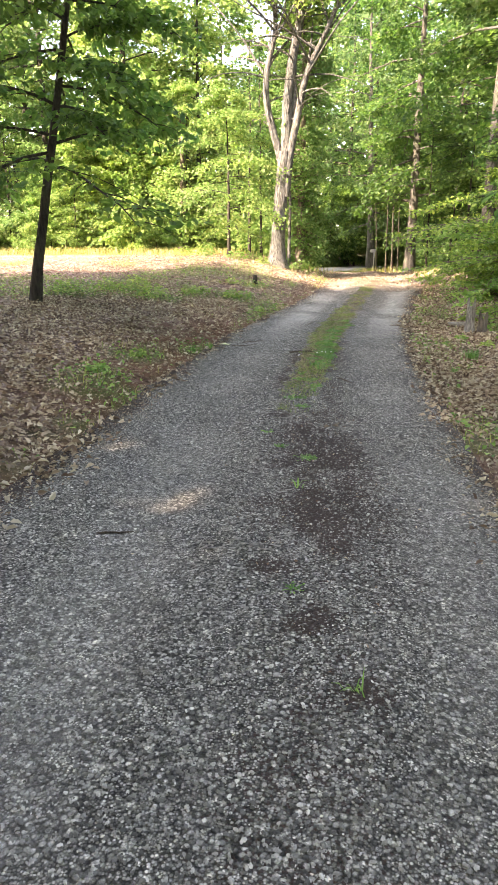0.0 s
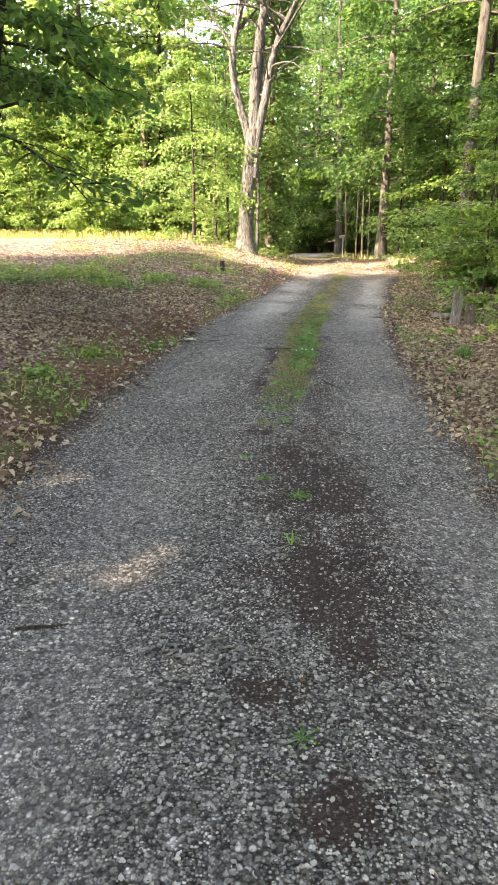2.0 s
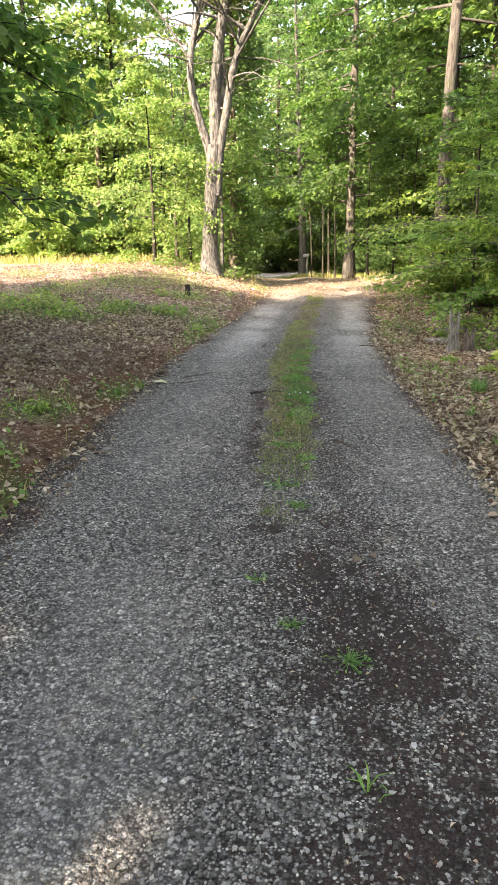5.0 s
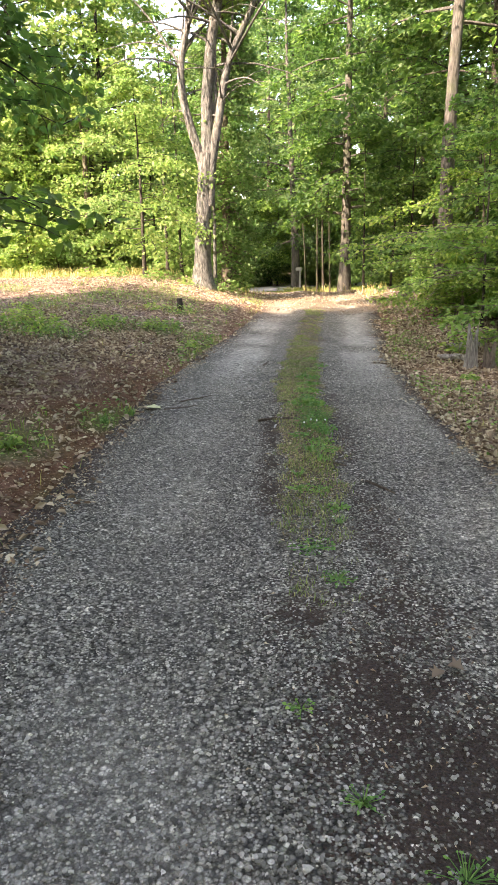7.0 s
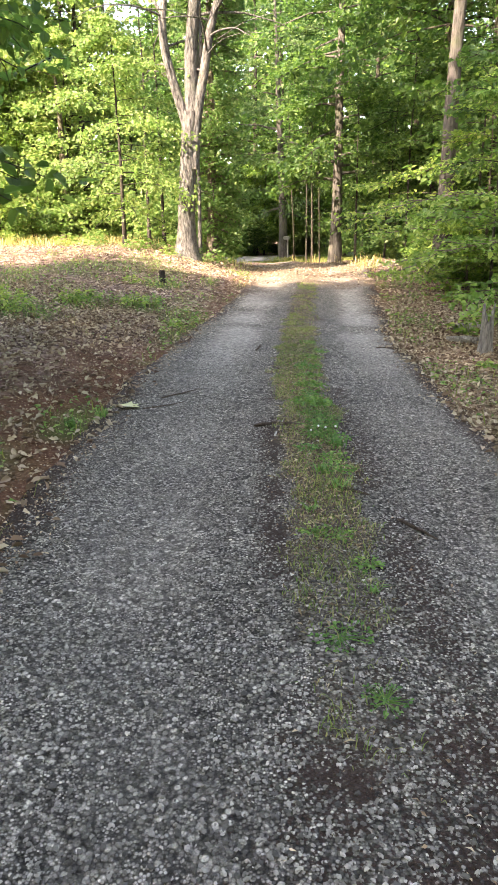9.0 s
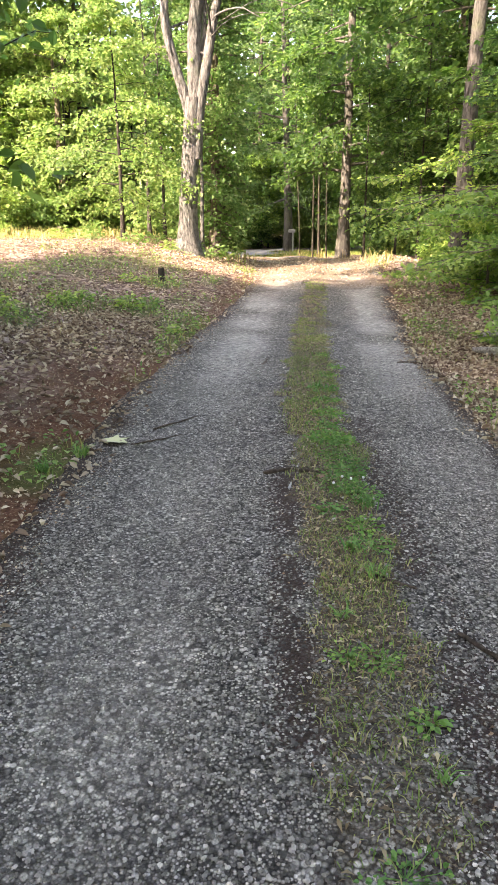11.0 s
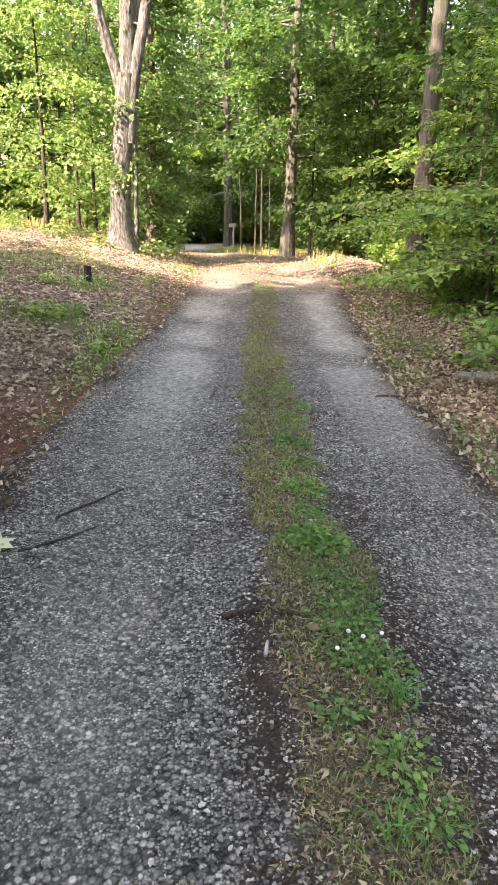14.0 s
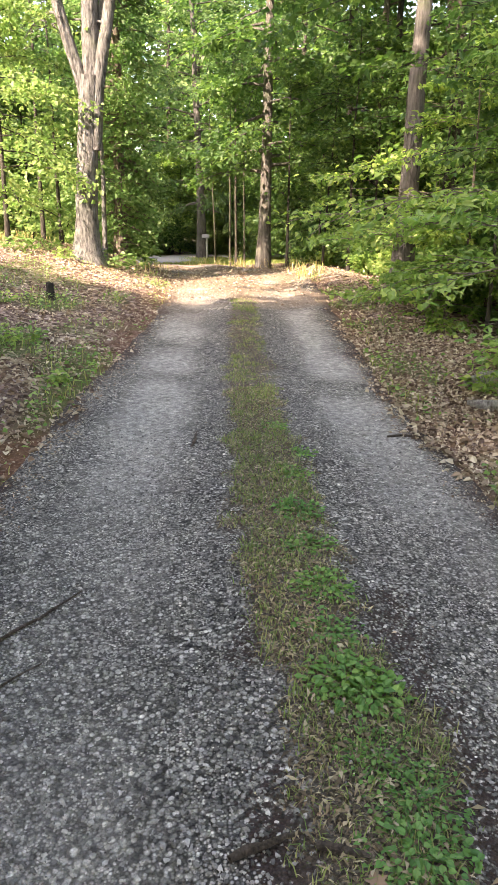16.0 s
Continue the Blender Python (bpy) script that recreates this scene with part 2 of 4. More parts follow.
def ground_material():
    m, n, l, p = material("forest_floor", 0.95, 0.15)
    geo = n.new("ShaderNodeNewGeometry")
    pos = geo.outputs["Position"]
    v = n.new("ShaderNodeTexVoronoi")
    v.inputs["Scale"].default_value = 17
    wob = noise_node(n, l, pos, 6, 3)
    wv = mix_color(n, l, 0.18, pos, wob.outputs[1], "ADD")
    l.new(wv, v.inputs["Vector"])
    r = ramp(n, [(0.0, (0.05, 0.031, 0.024)), (0.4, (0.125, 0.082, 0.063)), (0.75, (0.24, 0.175, 0.14)), (1.0, (0.4, 0.325, 0.275))])
    sep = n.new("ShaderNodeSeparateColor")
    l.new(v.outputs["Color"], sep.inputs[0])
    l.new(sep.outputs[0], r.inputs[0])
    fine = noise_node(n, l, pos, 45, 5, 0.7)
    soil = ramp(n, [(0.3, (0.045, 0.021, 0.012)), (0.52, (0.13, 0.062, 0.036)), (0.75, (0.25, 0.155, 0.1))])
    l.new(fine.outputs[0], soil.inputs[0])
    green = ramp(n, [(0.3, (0.045, 0.075, 0.018)), (0.6, (0.1, 0.13, 0.04)), (0.8, (0.2, 0.19, 0.09))])
    l.new(fine.outputs[0], green.inputs[0])
    c = mix_color(n, l, attr(n, "soil"), r.outputs[0], soil.outputs[0])
    c = mix_color(n, l, attr(n, "green"), c, green.outputs[0])
    c = mix_color(n, l, attr(n, "straw"), c, (0.42, 0.34, 0.2))
    big = noise_node(n, l, pos, 0.8, 4)
    tone = ramp(n, [(0.3, (0.72, 0.72, 0.72)), (0.7, (1.2, 1.18, 1.15))])
    l.new(big.outputs[0], tone.inputs[0])
    l.new(mix_color(n, l, 1.0, c, tone.outputs[0], "MULTIPLY"), p.inputs["Base Color"])
    add = n.new("ShaderNodeMath")
    l.new(v.outputs["Distance"], add.inputs[0])
    l.new(fine.outputs[0], add.inputs[1])
    bump(n, l, add.outputs[0], 0.8, 0.03, p)
    return m


def gravel_material():
    """Crushed grey stone with fines, brown soil stains and thin moss."""
    m, n, l, p = material("gravel_drive", 0.85, 0.3)
    geo = n.new("ShaderNodeNewGeometry")
    pos = geo.outputs["Position"]
    cells, picks = [], []
    for s in (105, 55):
        v = n.new("ShaderNodeTexVoronoi")
        v.inputs["Scale"].default_value = s
        l.new(pos, v.inputs["Vector"])
        sep = n.new("ShaderNodeSeparateColor")
        l.new(v.outputs["Color"], sep.inputs[0])
        cells.append((v.outputs["Distance"], sep.outputs[0]))
        picks.append(sep.outputs[1])
    r1 = ramp(n, [(0.0, (0.0515, 0.0493, 0.043)), (0.4, (0.191, 0.182, 0.159)), (0.75, (0.402, 0.384, 0.335)), (1.0, (0.659, 0.63, 0.55))])
    r2 = ramp(n, [(0.0, (0.0618, 0.0591, 0.0516)), (0.45, (0.216, 0.207, 0.181)), (0.8, (0.443, 0.424, 0.37)), (1.0, (0.659, 0.63, 0.55))])
    l.new(cells[0][1], r1.inputs[0])
    l.new(cells[1][1], r2.inputs[0])
    for k in range(2):
        gap = ramp(n, [(0.38, (1, 1, 1)), (0.66, (0.13, 0.125, 0.115))])
        l.new(cells[k][0], gap.inputs[0])
        cells[k] = (cells[k][0], mix_color(n, l, 1.0, (r1, r2)[k].outputs[0], gap.outputs[0], "MULTIPLY"))
    mask = noise_node(n, l, pos, 7, 3)
    mr = ramp(n, [(0.42, (0, 0, 0)), (0.6, (1, 1, 1))])
    l.new(mask.outputs[0], mr.inputs[0])
    c = mix_color(n, l, mr.outputs[0], cells[0][1], cells[1][1])
    fines = noise_node(n, l, pos, 160, 3)
    fr = ramp(n, [(0.3, (0.25, 0.24, 0.21)), (0.7, (0.54, 0.516, 0.455))])
    l.new(fines.outputs[0], fr.inputs[0])
    half = n.new("ShaderNodeMath")
    half.operation = "MULTIPLY"
    half.inputs[1].default_value = 0.7
    l.new(attr(n, "track_sheen"), half.inputs[0])
    c = mix_color(n, l, half.outputs[0], c, fr.outputs[0])
    mott = noise_node(n, l, pos, 17, 6, 0.8)
    mt = ramp(n, [(0.36, (0.5, 0.49, 0.47)), (0.5, (0.95, 0.95, 0.95)), (0.62, (1.55, 1.54, 1.5))])
    l.new(mott.outputs[0], mt.inputs[0])
    c = mix_color(n, l, 1.0, c, mt.outputs[0], "MULTIPLY")
    soil = ramp(n, [(0.3, (0.014, 0.0075, 0.0055)), (0.55, (0.04, 0.022, 0.016)), (0.75, (0.1, 0.066, 0.05))])
    l.new(fines.outputs[0], soil.inputs[0])
    # soil shows between the stones, in crumbs
    crumb = noise_node(n, l, pos, 10, 8, 0.85)
    ad = n.new("ShaderNodeMath")
    l.new(attr(n, "dirt"), ad.inputs[0])
    l.new(crumb.outputs[0], ad.inputs[1])
    take = n.new("ShaderNodeMath")
    take.operation = "SUBTRACT"
    l.new(ad.outputs[0], take.inputs[0])
    l.new(picks[0], take.inputs[1])
    dr = ramp(n, [(0.5, (0, 0, 0)), (0.66, (0.95, 0.95, 0.95))])
    l.new(take.outputs[0], dr.inputs[0])
    c = mix_color(n, l, dr.outputs[0], c, soil.outputs[0])
    brown = ramp(n, [(0.3, (0.12, 0.075, 0.045)), (0.7, (0.34, 0.24, 0.16))])
    l.new(crumb.outputs[0], brown.inputs[0])
    c = mix_color(n, l, attr(n, "mulch"), c, brown.outputs[0])
    weave = noise_node(n, l, pos, 75, 6, 0.75)
    thatch = ramp(n, [(0.34, (0.02, 0.014, 0.01)), (0.45, (0.065, 0.045, 0.03)), (0.52, (0.1, 0.085, 0.045)), (0.58, (0.19, 0.14, 0.095)), (0.7, (0.4, 0.31, 0.225))])
    l.new(weave.outputs[0], thatch.inputs[0])
    c = mix_color(n, l, attr(n, "moss"), c, thatch.outputs[0])
    big = noise_node(n, l, pos, 1.1, 4)
    tone = ramp(n, [(0.3, (0.78, 0.78, 0.79)), (0.7, (1.18, 1.17, 1.15))])
    l.new(big.outputs[0], tone.inputs[0])
    l.new(mix_color(n, l, 1.0, c, tone.outputs[0], "MULTIPLY"), p.inputs["Base Color"])
    inv = n.new("ShaderNodeMath")
    inv.operation = "SUBTRACT"
    inv.inputs[0].default_value = 1.0
    l.new(cells[0][0], inv.inputs[1])
    bump(n, l, inv.outputs[0], 1.0, 0.016, p)
    return m


def stone_material(name, by_island):
    m, n, l, p = material(name, 0.8, 0.3)
    geo, info, tc = n.new("ShaderNodeNewGeometry"), n.new("ShaderNodeObjectInfo"), n.new("ShaderNodeTexCoord")
    r = ramp(n, [(0.0, (0.0531, 0.0508, 0.0444)), (0.4, (0.128, 0.123, 0.107)), (0.72, (0.239, 0.229, 0.2)), (0.93, (0.381, 0.365, 0.318)), (1.0, (0.567, 0.542, 0.473))])
    l.new(geo.outputs["Random Per Island"] if by_island else info.outputs["Random"], r.inputs[0])
    k = noise_node(n, l, geo.outputs["Position"], 120, 4)
    t = ramp(n, [(0.3, (0.7, 0.7, 0.7)), (0.7, (1.2, 1.2, 1.18))])
    l.new(k.outputs[0], t.inputs[0])
    l.new(mix_color(n, l, 1.0, r.outputs[0], t.outputs[0], "MULTIPLY"), p.inputs["Base Color"])
    bump(n, l, k.outputs[0], 0.5, 0.004, p)
    return m


def asphalt_material():
    m, n, l, p = material("road_asphalt", 0.85, 0.3)
    geo = n.new("ShaderNodeNewGeometry")
    k = noise_node(n, l, geo.outputs["Position"], 30, 5)
    r = ramp(n, [(0.3, (0.2, 0.2, 0.2)), (0.7, (0.32, 0.315, 0.31))])
    l.new(k.outputs[0], r.inputs[0])
    l.new(r.outputs[0], p.inputs["Base Color"])
    bump(n, l, k.outputs[0], 0.4, 0.01, p)
    return m


def plain_material(name, color, rough=0.6):
    m, n, l, p = material(name, rough, 0.4)
    geo = n.new("ShaderNodeNewGeometry")
    k = noise_node(n, l, geo.outputs["Position"], 14, 4)
    c = mix_color(n, l, k.outputs[0], tuple(v * 0.8 for v in color), tuple(min(1, v * 1.15) for v in color))
    l.new(c, p.inputs["Base Color"])
    return m


FLOOR, GRAVEL, ASPHALT = ground_material(), gravel_material(), asphalt_material()
STONES, STONE_ONE = stone_material("gravel_stones", True), stone_material("gravel_stone", False)
WHITE_PAINT = plain_material("white_paint", (0.38, 0.38, 0.36))
PALE_LEAF = plain_material("wilted_leaf", (0.5, 0.52, 0.28))
PETAL = plain_material("white_petal", (0.8, 0.8, 0.76))


# ---- ground ----
def spread(lo, hi, step, reach):
    mid = np.arange(lo, hi + step / 2, step)
    out = [step]
    while sum(out) < reach:
        out.append(out[-1] * 1.35)
    tail = np.cumsum(out)
    return np.concatenate([lo - tail[::-1], mid, hi + tail])


def lawn(x, y):
    """How grassy the floor is: patches on the bank, the sunny field behind it, the verge by the road."""
    lat = x - mid_x(y)
    patch = 0.6 * smooth(0.5, 0.66, fbm(x, y, 1.5, 31)) * smooth(2.0, 3.0, -lat) * smooth(10, 13, y) * (1 - smooth(20, 24, y))
    for px, py, w, h in ((-4.5, 13.7, 1.0, 0.9), (-3.7, 14.9, 0.45, 0.6), (-2.85, 15.4, 0.5, 0.7), (-5.6, 12.6, 0.9, 0.8), (-2.9, 18.2, 0.5, 0.8), (-2.1, 14.2, 0.35, 1.6), (-2.35, 9.3, 0.25, 0.5), (-2.75, 8.2, 0.4, 0.5), (-2.8, 6.8, 0.4, 0.6)):
        patch = np.maximum(patch, smooth(0.25, 0.7, np.exp(-((x - px) / w) ** 2 - ((y - py) / h) ** 2) + 0.7 * (fbm(x, y, 0.5, 35) - 0.5)))
    near = 0.8 * smooth(0.5, 0.68, fbm(x, y, 0.7, 33)) * smooth(1.3, 1.45, np.abs(lat)) * (1 - smooth(2.0, 2.5, np.abs(lat)))
    field = 0.75 * smooth(23.5, 26, y) * (1 - smooth(32, 36, y)) * smooth(4, 6, -lat)
    verge = smooth(34, 37, y) * (1 - smooth(41, 43, y)) * smooth(-1.2, 0.2, x) * (1 - smooth(3, 6, x))
    return np.clip(np.maximum.reduce([patch, near, field, verge]), 0, 1)


gx, gy = spread(-16, 9, 0.2, 420), spread(-2, 34, 0.2, 420)
X, Y = np.meshgrid(gx, gy)
lat = X - mid_x(Y)
Z = ground_z(X, Y)
under = np.abs(lat) < half_w(Y) * 0.8
Z = Z - np.where(under & (Y > -30) & (Y < 41), 0.09, 0)
ny, nx = X.shape
ii = np.arange(ny - 1)[:, None] * nx + np.arange(nx - 1)[None]
quads = np.stack([ii, ii + 1, ii + nx + 1, ii + nx], -1).reshape(-1, 4)
edge_bank = smooth(4.5, 6, Y) * (1 - smooth(11.5, 13.5, Y)) * (1 - smooth(2.1, 2.9, -lat + 0.8 * (fbm(X, Y, 0.9, 45) - 0.5)))
soil = np.clip((0.5 + 0.6 * smooth(0.4, 0.6, fbm(X, Y, 0.8, 41))) * edge_bank * (lat < 0) + 0.75 * (1 - smooth(1.5, 1.85, np.abs(lat) + 0.3 * (fbm(X, Y, 0.7, 45) - 0.5))), 0, 1)
straw = 0.55 * smooth(20.5, 23, Y) * (1 - smooth(29, 33, Y)) * smooth(1.8, 4, -lat) * smooth(0.35, 0.6, fbm(X, Y, 2.0, 43))
ground = new("ground", mesh_of("ground", np.stack([X, Y, Z], -1).reshape(-1, 3), quads, FLOOR,
                               attrs={"soil": soil.ravel(), "green": lawn(X, Y).ravel() * 0.8, "straw": straw.ravel()}))
tagged(ground, "woodland floor of brown leaf litter, red soil and thin grass", "ground", kind="structure")


# ---- drive ----
def dirtiness(x, y):
    """Dark soil between the stones along the middle and the edges of the drive."""
    x, y = np.asarray(x, float), np.asarray(y, float)
    d = x - strip_x(y)
    open_end = 1 - smooth(5.5, 7.5, y)
    grain = 0.5 * fbm(x, y, 0.42, 51) + 0.5 * fbm(x * 1.6, y * 0.8, 0.3, 52)
    band = np.exp(-((d - 0.14) / 0.42) ** 2) * open_end * (0.3 + 0.7 * smooth(2.4, 3.8, y))
    a = band * (0.42 + 0.65 * smooth(0.42, 0.62, grain))
    # worn bare spots
    for px, py, w, h, k in ((-0.42, 3.0, 0.16, 0.13, 1.0), (-0.19, 2.53, 0.11, 0.15, 1.0), (0.05, 2.08, 0.13, 0.12, 0.9), (-0.13, 3.33, 0.1, 0.25, 0.9), (-0.5, 5.25, 0.25, 0.3, 0.8),
                            (-0.72, 5.95, 0.14, 0.12, 1.0), (-0.62, 5.5, 0.14, 0.1, 0.9), (-0.38, 5.1, 0.16, 0.35, 0.9), (-0.18, 3.65, 0.22, 0.3, 0.8), (-0.35, 4.4, 0.16, 0.3, 0.8), (-0.2, 4.85, 0.26, 0.45, 1.0), (-0.5, 4.6, 0.16, 0.2, 0.8)):
        g = np.exp(-((x - px) / w) ** 2 - ((y - py) / h) ** 2)
        a = np.maximum(a, k * smooth(0.2, 0.75, g + 0.9 * (fbm(x, y, 0.2, 54) - 0.5)))
    rim = np.abs(x - mid_x(y)) / half_w(y)
    b = smooth(0.84, 1.04, rim + 0.3 * (fbm(x, y, 0.45, 53) - 0.5))
    # bare soil along both flanks of the grass
    left = 1.0 * np.exp(-((d + 0.22) / 0.1) ** 2) * smooth(6.2, 7.5, y) * (1 - 0.75 * smooth(10.5, 12, y)) * smooth(0.3, 0.52, fbm(x, y, 0.6, 55))
    right = 0.75 * np.exp(-((d - 0.32) / 0.15) ** 2) * smooth(5.5, 7, y) * (1 - 0.7 * smooth(10, 12, y)) * smooth(0.32, 0.58, fbm(x, y, 0.5, 56))
    return np.clip(np.maximum.reduce([a, b, left, right]), 0, 1)


def grassiness(x, y):
    shift = 0.06 * (smooth(7, 8, y) - smooth(9.3, 10.4, y))
    d = np.abs(np.asarray(x) - strip_x(y) - shift - 0.16 * (fbm(x, y, 0.8, 57) - 0.5)) + 0.26 * (fbm(x, y, 0.14, 60) - 0.5)
    w = np.interp(y, [4.5, 6, 8, 10, 12, 16, 20], [0.1, 0.15, 0.19, 0.21, 0.24, 0.22, 0.2])
    return (1 - smooth(w * 0.7, w * 1.2, d)) * smooth(5.6, 8.2, y + 2.0 * (fbm(x, y, 0.4, 59) - 0.5)) * (1 - 0.9 * smooth(19, 22.5, y))


dy = np.concatenate([np.arange(-30, 0, 1.0), np.arange(0, 14, 0.055), np.arange(14, 24, 0.12), np.arange(24, 41.01, 0.3)])
du = np.linspace(-1.18, 1.18, 64)
DY, DU = np.meshgrid(dy, du, indexing="ij")
DX = mid_x(DY) + DU * half_w(DY)
DZ = drive_z(DX, DY)
nv, nu = DX.shape
ii = np.arange(nv - 1)[:, None] * nu + np.arange(nu - 1)[None]
quads = np.stack([ii, ii + 1, ii + nu + 1, ii + nu], -1).reshape(-1, 4)
wheel = np.abs(np.abs(DX - strip_x(DY)) - 0.85)
# packed wheel tracks; farther on, sky sheen is put into the colour too
track_sheen = (0.3 + 0.7 * smooth(10, 14.5, DY)) * (1 - smooth(0.1, 0.42, wheel + 0.25 * (fbm(DX, DY, 1.1, 61) - 0.5))) * smooth(0.3, 0.55, fbm(DX, DY, 1.6, 63))
leafy = smooth(17.5, 23, DY + 2.5 * (fbm(DX, DY, 1.5, 67) - 0.5))
driveway = new("driveway", mesh_of("driveway", np.stack([DX, DY, DZ], -1).reshape(-1, 3), quads, GRAVEL,
               attrs={"dirt": dirtiness(DX, DY).ravel(), "mulch": (0.85 * leafy * smooth(0.3, 0.55, fbm(DX, DY, 0.8, 65))).ravel(), "track_sheen": track_sheen.ravel(),
                      "moss": (grassiness(DX, DY) * 0.8).ravel()}))
tagged(driveway, "grey gravel driveway with two worn wheel tracks and a grassy middle", "driveway", kind="structure")

# ---- the road at the drive's end ----
ry = np.linspace(-34, 22, 40)
rc = np.interp(ry, [-34, -14, -4, 3, 10, 22], [37.5, 39.5, 40.8, 43, 47, 56])
edge = [np.stack([ry - 0.25 * o, rc + o, ground_z(ry, rc) + 0.05 - 0.22 * (abs(o) > 2.6)], -1) for o in (-2.9, -2.5, -0.8, 0.8, 2.5, 2.9)]
rv = np.stack(edge, 1)
ii = np.arange(len(ry) - 1)[:, None] * 6 + np.arange(5)[None]
road = new("road", mesh_of("road", rv.reshape(-1, 3), np.stack([ii, ii + 6, ii + 7, ii + 1], -1).reshape(-1, 4), ASPHALT))
tagged(road, "sunlit grey asphalt road crossing beyond the trees", "road", kind="structure")


# ---- trees ----
def limb(start, heading, length, droop, r, n=7, wob=0.06):
    """A bough that leaves start along heading and sags towards its tip."""
    s = np.linspace(0, 1, n)[:, None]
    side = np.cumsum(r.normal(0, wob, (n, 3)), 0) * length * s / n * 2
    p = start + heading * length * s + side
    p[:, 2] -= droop * length * (s[:, 0] ** 2)
    return p


def trunk_path(H, lean, r, n=14, wob=0.05):
    s = np.linspace(0, 1, n)
    w = np.cumsum(r.normal(0, wob, (n, 2)), 0) * s[:, None] * H / 14
    return np.stack([lean[0] * H * s + w[:, 0], lean[1] * H * s + w[:, 1], H * s - 0.25 * (s == 0)], -1)


def flare(s, r0, top=0.12):
    return r0 * ((1 - s) * (1 - top) + top + 0.55 * np.exp(-s * 26))


def grow(H, r0, r, lean=(0, 0), low=0.3, boughs=30, reach=3.0, rise=35, droop=0.25, subs=8, per=24, leaf=0.15, flat=0.55,
         fine=False, twigs=False, shape="oval", spin=None, sides=9, broad=0.36, tilt=0.45, sag=0.35):
    """Arrays for one tree at the origin: its trunk with boughs, and its leaves."""
    path = trunk_path(H, lean, r)
    s = np.linspace(0, 1, len(path))
    wood = [tube(path, flare(s, r0), sides, 0.1, r)]
    lp, la, lu, arms = [], [], [], []
    for k in range(boughs):
        w0, l0 = len(wood), len(lp)
        f = low + (0.985 - low) * (k + r.random()) / boughs
        at = np.array([np.interp(f, s, path[:, i]) for i in range(3)])
        g = (f - low) / (1 - low)
        size = reach * (math.sin(math.pi * (0.18 + 0.8 * g)) ** 0.7 if shape == "oval" else 1.0 - 0.72 * g) * r.uniform(0.65, 1.15)
        az = k * 2.4 + r.normal(0, 0.5) if spin is None else r.uniform(*spin)
        up = radians(rise * (0.3 + 0.9 * g) + r.normal(0, 9))
        d = np.array([math.cos(az) * math.cos(up), math.sin(az) * math.cos(up), math.sin(up)])
        p = limb(at, d, size, droop, r)
        rad = r0 * (1 - f * 0.88) * 0.42
        wood.append(tube(p if twigs else p[::2], np.linspace(rad, 0.006, len(p))[:: 1 if twigs else 2], 5 if twigs else 3, 0, r))
        for q in range(subs):
            h = 0.22 + 0.78 * (q + r.random()) / subs
            b0 = np.array([np.interp(h, np.linspace(0, 1, len(p)), p[:, i]) for i in range(3)])
            turn = r.choice([-1, 1]) * r.uniform(0.4, 1.15)
            c, e = math.cos(turn), math.sin(turn)
            sd = norm(np.array([d[0] * c - d[1] * e, d[0] * e + d[1] * c, d[2] * 0.4 + r.normal(0, 0.14)]))
            ln = size * r.uniform(0.22, 0.5) * (1.15 - 0.5 * h)
            tp = limb(b0, sd, ln, droop * 0.8, r, 4)
            if twigs:
                wood.append(tube(tp, np.linspace(max(rad * 0.3, 0.008), 0.003, 4), 4, 0, r))
            m = max(3, int(per * r.uniform(0.7, 1.3)))
            t = r.uniform(0.05, 1.05, m)
            base = np.stack([np.interp(t, np.linspace(0, 1, 4), tp[:, i]) for i in range(3)], -1)
            jit = r.normal(0, 1, (m, 3)) * np.array([1, 1, 1 - flat]) * (0.09 * ln + leaf * 0.9)
            lp.append(base + jit)
            ax = sd[None] * 0.6 + r.normal(0, 0.75, (m, 3)) * np.array([1, 1, 0.5])
            ax[:, 2] -= sag
            la.append(ax)
            un = r.normal(0, tilt, (m, 3))
            un[:, 2] += 1
            lu.append(un)
        if twigs:
            a, b, e = np.concatenate(lp[l0:]), np.concatenate(la[l0:]), np.concatenate(lu[l0:])
            ln = leaf * r.uniform(0.65, 1.3, len(a))
            arms.append((joined(wood[w0:]), leaves(a, b, e, ln, ln * broad, 0.1, fine)))
    if twigs:
        return wood[0], arms
    lp, la, lu = np.concatenate(lp), np.concatenate(la), np.concatenate(lu)
    ln = leaf * r.uniform(0.65, 1.3, len(lp))
    return joined(wood), leaves(lp, la, lu, ln, ln * broad, 0.1, fine)


def tree_thing(name, x, y, wood, crown, bark, leafmat, label, category="tree", group="", turn=0.0, sink=0.08):
    root = empty_at(name, x, y, float(ground_z(x, y)) - sink)
    root.matrix_basis = root.matrix_basis @ pose(0, 0, 0, 0, 0, turn)
    if isinstance(crown, list):
        part("trunk", mesh_of("trunk", *wood, bark), root)
        for arm, spray in crown:
            part("foliage", mesh_of("foliage", *spray, leafmat, False), part("bough", mesh_of("bough", *arm, bark), root))
    else:
        part("trunk", mesh_of("trunk", *wood, bark), root)
        part("crown", mesh_of("crown", *crown, leafmat, False), root)
    return tagged(root, label, category, group)


def plant(proto, x, y, turn, size):
    return copy_thing(proto, pose(x, y, float(ground_z(x, y)) - 0.08, 0, 0, turn) @ Matrix.Diagonal((size, size, size, 1)))


